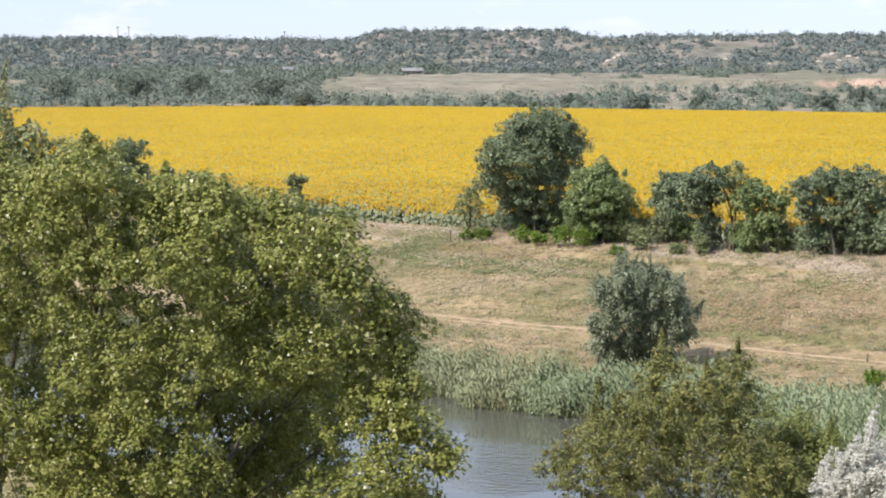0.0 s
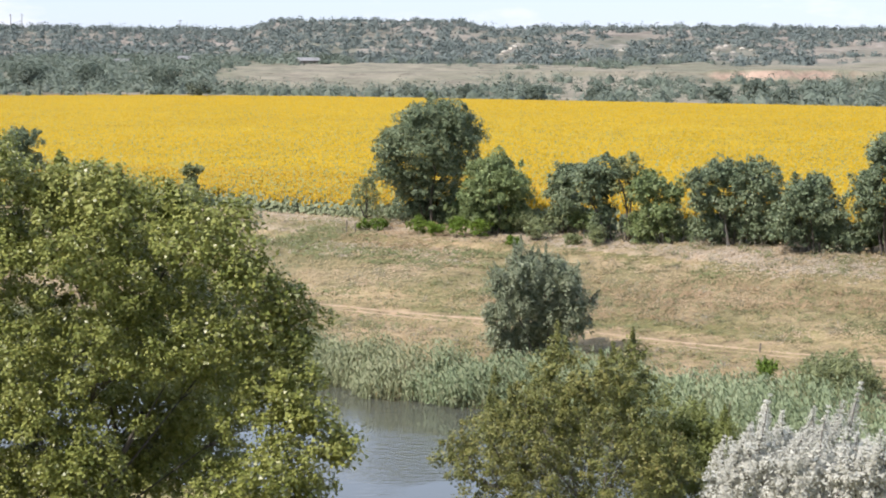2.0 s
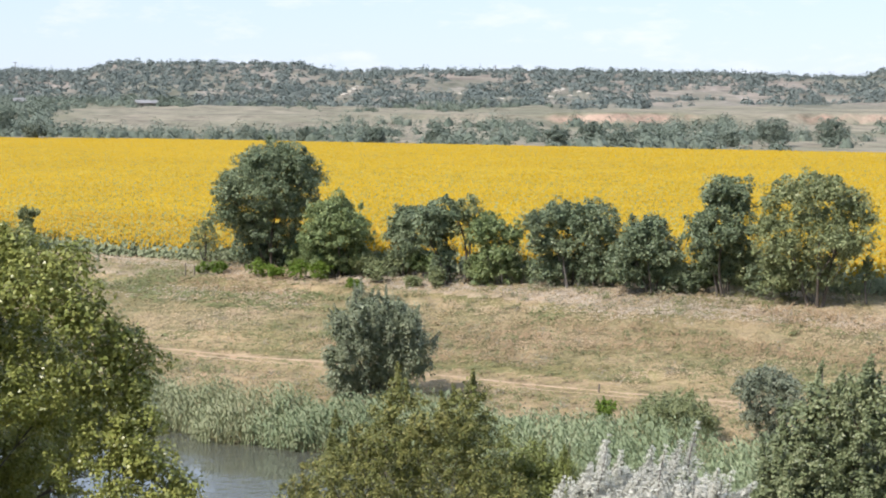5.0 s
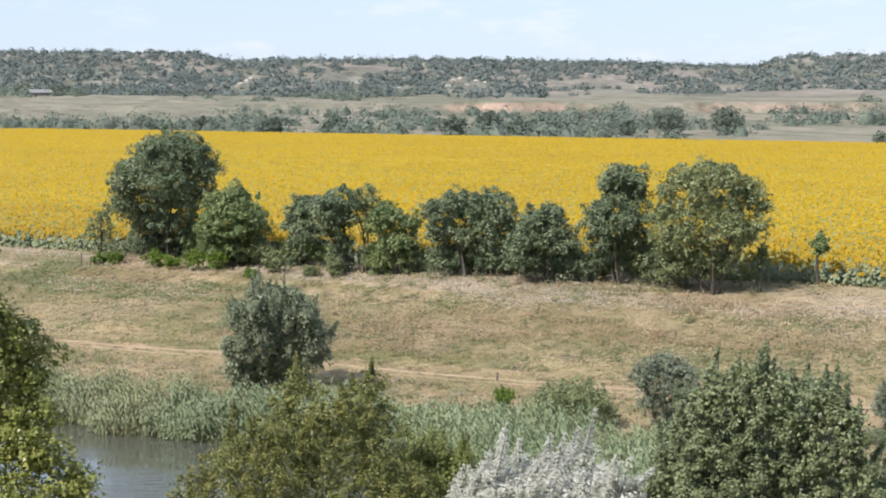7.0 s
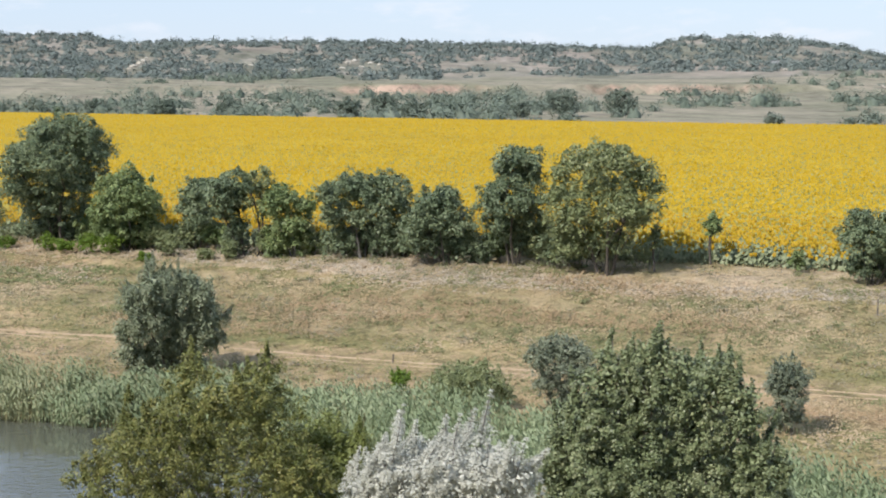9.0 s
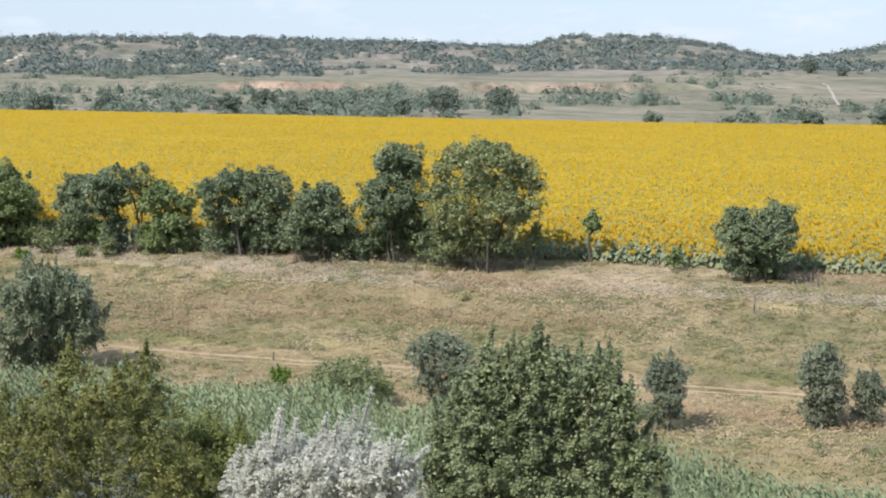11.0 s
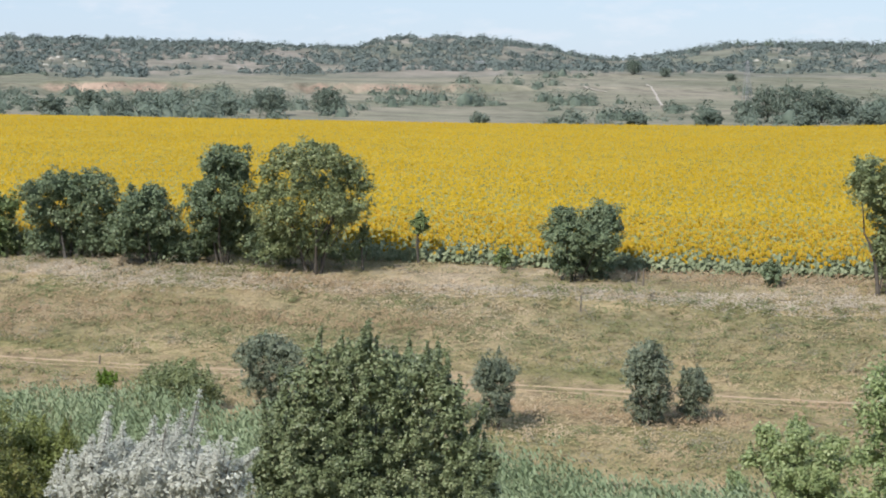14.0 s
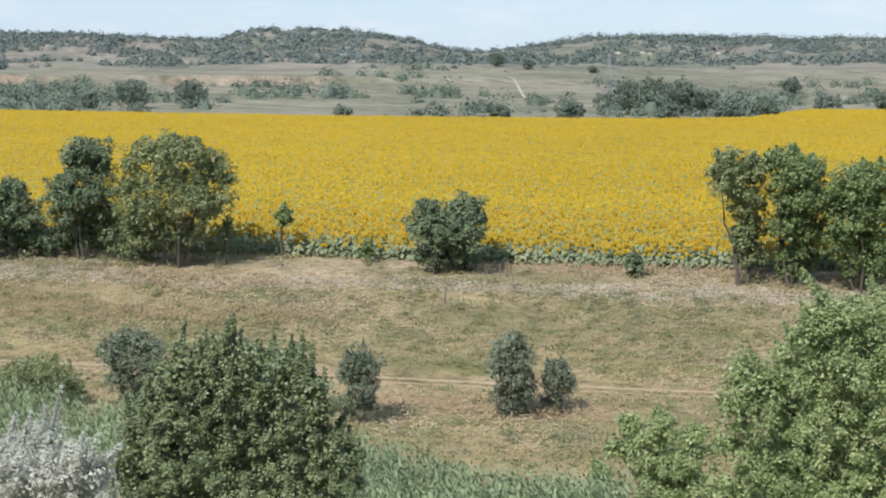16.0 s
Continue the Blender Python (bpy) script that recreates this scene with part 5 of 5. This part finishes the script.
# ---- trees of the near bank ----
x, y = polar(-10.1, 23.5)
make_tree("broadleaf_tree", x, y, (5.8, 4.0, 6.0), 290000, 0.043, 0.9, L_LEFT, 301, "broad olive-green tree with glossy leaves on the river bank", "tree", low=0.06, tuft=0.16, cover=1.15, stems=3, limbs=26, shoots=50, reach=0.22, fill=0.2, thick=0.012, skirt=6, corners=3,
          drawn=[(1.75, 2.95, 0.45, 0.9), (2.35, 2.6, 0.4, 0.9), (1.8, 2.1, 0.4, 0.9), (2.6, 3.2, 0.3, 0.7),
                 (0.04, 5.56, 0.4), (-0.31, 5.19, 0.52), (0.7, 5.26, 0.33), (1.11, 5.19, 0.37), (1.47, 5.3, 0.23), (1.66, 5.01, 0.39), (2.31, 5.04, 0.25),
                 (2.9, 4.85, 0.2), (2.47, 4.65, 0.46), (0.18, 4.54, 0.65), (1.14, 4.46, 0.65), (1.97, 4.13, 0.59), (3.03, 4.38, 0.31), (3.46, 3.98, 0.3),
                 (3.16, 3.59, 0.49), (3.69, 3.58, 0.29), (3.59, 3.05, 0.4), (2.43, 3.5, 0.55), (1.44, 3.35, 0.69), (0.29, 3.37, 0.72), (0.66, 2.71, 0.59),
                 (-0.17, 2.47, 0.62), (3.22, 2.66, 0.46), (3.72, 2.49, 0.39), (4.11, 2.24, 0.21), (3.42, 1.95, 0.46), (3.75, 1.65, 0.26), (1.1, 2.03, 0.49),
                 (0.13, 1.67, 0.65), (2.88, 1.66, 0.46), (-0.93, 5.33, 0.46), (-1.2, 4.19, 0.72), (-1.05, 2.76, 0.72), (-0.52, 1.04, 0.72), (1.09, 1.17, 0.72),
                 (2.41, 1.06, 0.59), (3.34, 1.18, 0.39)])
x, y = polar(-12.9, 26.0)
make_tree("willow_tree", x, y, (2.8, 2.4, 6.8), 42000, 0.07, 0.34, L_GREYWILLOW, 302, "grey-green narrow-leaved willow behind the broad tree", "tree", low=0.2, tuft=0.17, cover=0.9, stems=2, limbs=9, shoots=34, reach=0.45, droop=0.2, skirt=6, corners=3, thick=0.016,
          drawn=[(0.19, 6.44, 0.25), (0.6, 6.1, 0.27), (1.0, 5.85, 0.25), (0.33, 5.9, 0.36), (0.83, 5.5, 0.36), (-0.25, 6.5, 0.36), (-0.4, 5.85, 0.43), (-0.9, 6.2, 0.43),
                 (0.19, 5.3, 0.43), (-0.7, 5.1, 0.5), (0.9, 4.9, 0.4), (-1.3, 5.5, 0.45), (0, 4.4, 0.6)])
x, y = polar(7.5, 30.0)
make_tree("large_bush", x, y, (3.6, 2.8, 4.4), 120000, 0.040, 0.75, L_BROWN, 303, "airy olive-brown bush on the river bank", "bush", low=0.1, tuft=0.13, cover=0.62, stems=5, limbs=24, shoots=60, reach=0.34, fill=0.07, skirt=8, thick=0.016, corners=3,
          drawn=[(-0.64, 4.27, 0.15), (0.4, 4.25, 0.15), (-0.69, 4.03, 0.22), (0.14, 3.92, 0.25), (-0.27, 3.8, 0.3), (0.35, 3.53, 0.38), (-0.77, 3.47, 0.42),
                 (-1.36, 3.2, 0.4), (-1.81, 2.99, 0.33), (-2.29, 2.64, 0.25), (-0.2, 3.08, 0.55), (0.68, 3.15, 0.35), (-1.03, 2.67, 0.57), (0.22, 2.47, 0.63),
                 (-1.86, 2.36, 0.46), (1.05, 2.38, 0.42), (-0.79, 1.82, 0.67), (0.38, 1.62, 0.67), (-1.71, 1.59, 0.5)])
x, y = polar(13.6, 26.0)
make_tree("silver_bush", x, y, (2.6, 2.0, 3.4), 84000, 0.055, 0.33, L_SILVER, 304, "silvery white-leaved bush on the river bank", "bush", low=0.05, tuft=0.13, stems=4, limbs=12, bark=M_BARK_GREY, shoots=46, reach=0.66, lean=(0.5, 0, 0.1), fill=0.14, skirt=6, plush=1.4, corners=3,
          drawn=[(-0.83, 3.21, 0.32), (-0.47, 3.1, 0.36), (-0.03, 3.21, 0.32), (0.41, 3.16, 0.32), (0.79, 3.21, 0.25), (-1.2, 2.97, 0.25), (-0.17, 2.76, 0.54),
                 (-0.91, 2.66, 0.51), (0.56, 2.69, 0.48), (-0.32, 2.13, 0.58), (0.34, 2.06, 0.51)])
x, y = polar(19.6, 30.0)
make_tree("poplar_tree", x, y, (3.6, 2.8, 4.6), 170000, 0.046, 0.9, L_POPLAR, 305, "green poplar with pale glossy leaves on the river bank", "tree", low=0.08, tuft=0.14, cover=0.72, stems=3, limbs=22, shoots=170, reach=0.5, lean=(0.05, 0, 0.5), fill=0.12, skirt=8, plush=0.9, thick=0.014, corners=3,
          drawn=[(-0.77, 4.42, 0.23), (-0.23, 4.58, 0.18), (0.14, 4.44, 0.18), (-1.02, 4.17, 0.22), (-0.53, 4.1, 0.33), (-0.03, 4, 0.33), (0.62, 4.29, 0.12),
                 (0.81, 4.06, 0.27), (0.39, 3.79, 0.32), (1.08, 3.98, 0.18), (1.16, 3.64, 0.23), (-1.21, 3.76, 0.23), (-0.78, 3.51, 0.42), (-0.11, 3.33, 0.46),
                 (0.55, 3.3, 0.42), (1.24, 3.21, 0.35), (-1.37, 3.17, 0.37), (1.48, 2.95, 0.27), (-1.74, 2.73, 0.3), (-0.95, 2.67, 0.5), (-0.12, 2.56, 0.58),
                 (0.72, 2.55, 0.5), (1.41, 2.54, 0.37), (-0.55, 1.81, 0.67), (0.46, 1.7, 0.67), (-1.38, 2, 0.5), (1.22, 1.86, 0.5)])
x, y = polar(37.5, 26.0)
make_tree("elm_tree", x, y, (3.2, 2.8, 5.2), 140000, 0.052, 0.6, L_ELM, 306, "light green wind-blown tree on the river bank", "tree", low=0.08, tuft=0.15, cover=0.85, stems=2, limbs=18, shoots=110, reach=0.4, lean=(-0.4, 0, 0), skirt=6, plush=0.9, thick=0.014, corners=3,
          drawn=[(0.95, 4.2, 0.6), (0.9, 3.3, 0.65), (0.95, 2.5, 0.6), (0.5, 4.9, 0.45), (-0.66, 5.52, 0.23), (-0.38, 5.42, 0.33), (-0.81, 5.23, 0.23), (-1, 4.89, 0.26), (-1.7, 4.7, 0.19), (-1.28, 4.59, 0.26), (-0.64, 4.7, 0.42),
                 (-0.21, 4.82, 0.43), (-1.7, 4.36, 0.23), (-1.2, 4.09, 0.42), (-0.42, 3.98, 0.58), (-1.75, 3.78, 0.26), (-1.33, 3.44, 0.42), (-0.62, 3.21, 0.58),
                 (-1.83, 3.24, 0.26), (0.22, 5.15, 0.49), (0.34, 4.3, 0.65), (0.08, 3.28, 0.65), (-1.18, 2.64, 0.58), (-0.19, 2.54, 0.65)])
x, y = polar(31.8, 27.0)
make_tree("shrub", x, y, (1.3, 1.1, 3.4), 32000, 0.048, 0.6, L_ELM, 307, "light green upright shrub below a taller tree", "shrub", low=0.1, tuft=0.11, cover=0.8, stems=4, limbs=9, shoots=24, reach=0.25, skirt=4, corners=3,
          drawn=[(-0.55, 3.92, 0.1), (-0.47, 3.73, 0.15), (-0.1, 3.79, 0.19), (0.34, 3.79, 0.16), (-0.26, 3.49, 0.25), (0.04, 3.32, 0.25), (0.35, 3.5, 0.21),
                 (-0.1, 3.07, 0.33), (-0.69, 3.54, 0.1), (0.2, 2.89, 0.34), (-0.17, 2.49, 0.37)])
x, y = polar(10.7, 33.0)
make_tree("bush", x, y, (2.2, 1.9, 3.0), 56000, 0.047, 0.7, L_OLIVEGREEN, 308, "green leafy bush between brown and silver bushes", "bush", low=0.1, tuft=0.15, stems=3, limbs=9, shoots=24, reach=0.3, skirt=5, corners=3,
          drawn=[(-0.59, 2.88, 0.33), (-0.2, 2.78, 0.29), (0.15, 2.59, 0.26), (-0.4, 2.31, 0.5), (0.15, 2.03, 0.42), (-0.96, 2.08, 0.46), (-0.22, 1.42, 0.64),
                 (-0.78, 1.05, 0.55)])

# ---- reeds ----
def reeds(name, u0, u1, deep, dens, tall, material, label, seed):
    rng = np.random.default_rng(seed)
    n = int((u1 - u0) * deep * dens)
    u = rng.uniform(u0, u1, n)
    v = shore(u) - 0.4 + rng.random(n) ** 1.2 * np.interp(u, [-110, -60, -42, -32, -25, -20, -8], [2.4, 2.3, 2.8, 4.8, 6.2, 5.0, 4.8]) * (0.75 + 0.5 * value_noise(u * 0.25, u * 0 + 3.1, 6))
    x, y = to_xy(u, v)
    z = np.maximum(height(x, y), -0.3)
    h = tall * rng.uniform(0.7, 1.05, n) * (0.46 + 0.55 * value_noise(u * 0.8, v * 0.8, 2) + 0.35 * value_noise(u * 2.3, v * 1.6, 5))
    per = 9
    lean = rng.normal(size=(n, 2)) * 0.12 + np.array([0.10, -0.02])
    base = np.stack([x, y, z], -1)
    tip = base + np.stack([lean[:, 0] * h, lean[:, 1] * h, h], -1)
    wv = rng.normal(size=(n, 3)) * [0.012, 0.012, 0]
    tall_tip = base * 0.2 + tip * 0.8
    sv = np.stack([base - wv, base + wv, tall_tip + wv * 0.4, tall_tip - wv * 0.4], 1).reshape(-1, 3)
    t = rng.uniform(0.2, 1.0, (n, per, 1)) ** 0.7
    at = base[:, None] * (1 - t) + tip[:, None] * t
    ang = rng.uniform(0, 2 * np.pi, (n, per))
    along = np.stack([np.cos(ang) * 0.9 + 0.22, np.sin(ang) * 0.9 - 0.1, rng.uniform(-0.6, 0.4, (n, per))], -1)
    at = at + unit(along) * 0.14
    lv, lq = leaf_shapes(at.reshape(-1, 3), np.stack([np.cos(ang), np.sin(ang), 0 * ang + 0.9], -1).reshape(-1, 3), along.reshape(-1, 3), rng.uniform(0.11, 0.27, n * per), rng.uniform(0.034, 0.062, n * per))
    gv, gq = joined([(sv, np.arange(4 * n).reshape(-1, 4)), (lv, lq)])
    return tagged(part(name, mesh_np(name, gv, gq, material)), label, "reeds", kind="stuff")


reeds("reeds", -110, -36, 3.2, 44, 1.35, L_REED, "pale green reed bed along the waterline", 41)
reeds("reeds", -44, -20, 5.0, 32, 1.4, L_REED_G, "grey-green reed bed on the far bank", 42)
reeds("reeds", -20, 6, 4.6, 44, 1.6, L_REED_G, "grey-green reed bed on the far bank", 43)

# ---- meadow grass ----
def grass(name, n, v0, v1, tall, wide, blades, material, label, seed, bias=None, upright=0.5):
    rng = np.random.default_rng(seed)
    v = rng.uniform(v0, v1, n)
    u = rng.uniform(-1.25 * v1, 0.02 * v1, n)
    keep = (u > -1.3 * v) & (v > shore(u) + 1.0)
    if bias is not None:
        keep &= bias(u, v) > rng.random(n)
    keep &= (np.abs(v - 68.6 - 0.5 * np.sin(u * 0.07)) > 0.35) & (np.abs(v - 67.75 - 0.5 * np.sin(u * 0.07)) > 0.2)
    u, v = u[keep], v[keep]
    n = len(u)
    x, y = to_xy(u, v)
    z = height(x, y)
    ang = rng.uniform(0, 2 * np.pi, (n, blades))
    h = tall * rng.uniform(0.5, 1.2, (n, 1)) * rng.uniform(0.6, 1.1, (n, blades))
    along = np.stack([np.cos(ang), np.sin(ang), 0 * ang + upright], -1)
    at = np.stack([x, y, z - 0.02], -1)[:, None] + unit(along) * h[..., None] * 0.48 + rng.normal(size=(n, blades, 3)) * [0.06, 0.06, 0]
    normal = np.stack([rng.normal(size=ang.shape) * 0.35 - 0.25, rng.normal(size=ang.shape) * 0.35 - 0.3, 0 * ang + 1.0], -1)
    v_, q_ = leaf_shapes(at.reshape(-1, 3), normal.reshape(-1, 3), along.reshape(-1, 3), h.ravel(), h.ravel() * wide)
    q_ = q_[:, 1:]
    return tagged(part(name, mesh_np(name, v_, q_, material)), label, "grass", kind="stuff")


grass("dry_grass", 60000, 46, 90, 0.36, 0.15, 4, L_GRASS, "dry straw-coloured grass tufts on the meadow", 51, upright=0.9)
grass("weeds", 56000, 50, 89, 0.24, 0.34, 4, L_WEED, "patchy green weeds in dry grass", 52, lambda u, v: np.clip((fbm(u * 0.10, v * 0.3, 4, 61) + 0.0) * 7, 0, 1))

L_RUST = leaf_material("seeding_grass_blade", [(0.0, (0.20, 0.145, 0.078)), (0.5, (0.300, 0.212, 0.120)), (1.0, (0.400, 0.285, 0.175))], 0.8, 0.2, 0.3)
L_PALE = leaf_material("thatch_blade", [(0.0, (0.33, 0.285, 0.215)), (0.5, (0.450, 0.385, 0.300)), (1.0, (0.560, 0.480, 0.380))], 0.8, 0.2, 0.3)
L_FRESH = leaf_material("fresh_weed_blade", [(0.0, (0.095, 0.115, 0.042)), (0.5, (0.160, 0.180, 0.072)), (1.0, (0.240, 0.250, 0.115))], 0.7, 0.2, 0.3)
grass("seeding_grass", 60000, 60, 89, 0.50, 0.10, 4, L_RUST, "rust-brown seeding grass in strips on the meadow", 56, lambda u, v: np.clip((fbm(u * 0.06, v * 0.22, 4, 62) - 0.08) * 8, 0, 1), 1.6)
grass("pale_thatch", 60000, 79, 88.5, 0.34, 0.16, 4, L_PALE, "pale flattened dead grass below the field edge", 57, lambda u, v: np.clip((fbm(u * 0.05, v * 0.28, 4, 63) - 0.06) * 8, 0, 1), 0.4)
grass("fresh_weeds", 60000, 70, 85, 0.34, 0.36, 4, L_FRESH, "fresh green weeds in strips on the slope", 58, lambda u, v: np.clip((fbm(u * 0.13, v * 0.42, 4, 67) - 0.115) * 7, 0, 1) * np.clip((-22 - u) / 25, 0.12, 1), 0.6)


def weed_mounds(name, n, v0, v1, wide, tall, per, leaf, material, label, seed):
    """Low leafy mounds strewn in patches."""
    rng = np.random.default_rng(seed)
    v = rng.uniform(v0, v1, n)
    u = rng.uniform(-1.2 * v1, 0, n)
    keep = (u > -1.25 * v) & (v > shore(u) + 3.5) & (fbm(u * 0.09, v * 0.25, 4, seed) > 0.0 - 0.12 * rng.random(n)) & (np.abs(v - 67.9) > 1.6)
    u, v = u[keep], v[keep]
    x, y = to_xy(u, v)
    w, h = wide * rng.uniform(0.5, 1.6, len(x)), tall * rng.uniform(0.5, 1.5, len(x))
    d = unit(rng.normal(size=(len(x), per, 3)))
    d[..., 2] = np.abs(d[..., 2])
    r = rng.random((len(x), per, 1)) ** 0.4
    at = np.stack([x, y, height(x, y)], -1)[:, None] + d * r * np.stack([w / 2, w / 2, h], -1)[:, None]
    v_, q_ = leaf_shapes(at.reshape(-1, 3), unit(d * 0.45 + rng.normal(size=d.shape) * 0.3 + [-0.2, -0.25, 1.0]).reshape(-1, 3), rng.normal(size=(len(x) * per, 3)), leaf * rng.uniform(0.6, 1.3, len(x) * per), leaf * rng.uniform(0.35, 0.7, len(x) * per))
    return tagged(part(name, mesh_np(name, v_, q_, material)), label, "weeds", kind="stuff")


M_OLD = leaf_material("grey_weed", [(0.0, (0.16, 0.14, 0.09)), (0.5, (0.24, 0.215, 0.15)), (1.0, (0.33, 0.29, 0.22))], 0.8, 0.15, 0.3)
weed_mounds("weed_patches", 3000, 58, 87, 0.85, 0.30, 44, 0.10, L_WEED, "low green weed mounds on the dry meadow", 53)
weed_mounds("dry_weed_patches", 2400, 50, 88, 0.7, 0.46, 36, 0.11, L_GRASS, "low straw-coloured weed mounds on the dry meadow", 54)
weed_mounds("grey_weed_patches", 1700, 50, 88, 0.8, 0.50, 36, 0.10, M_OLD, "low grey-brown dead weeds on the dry meadow", 55)
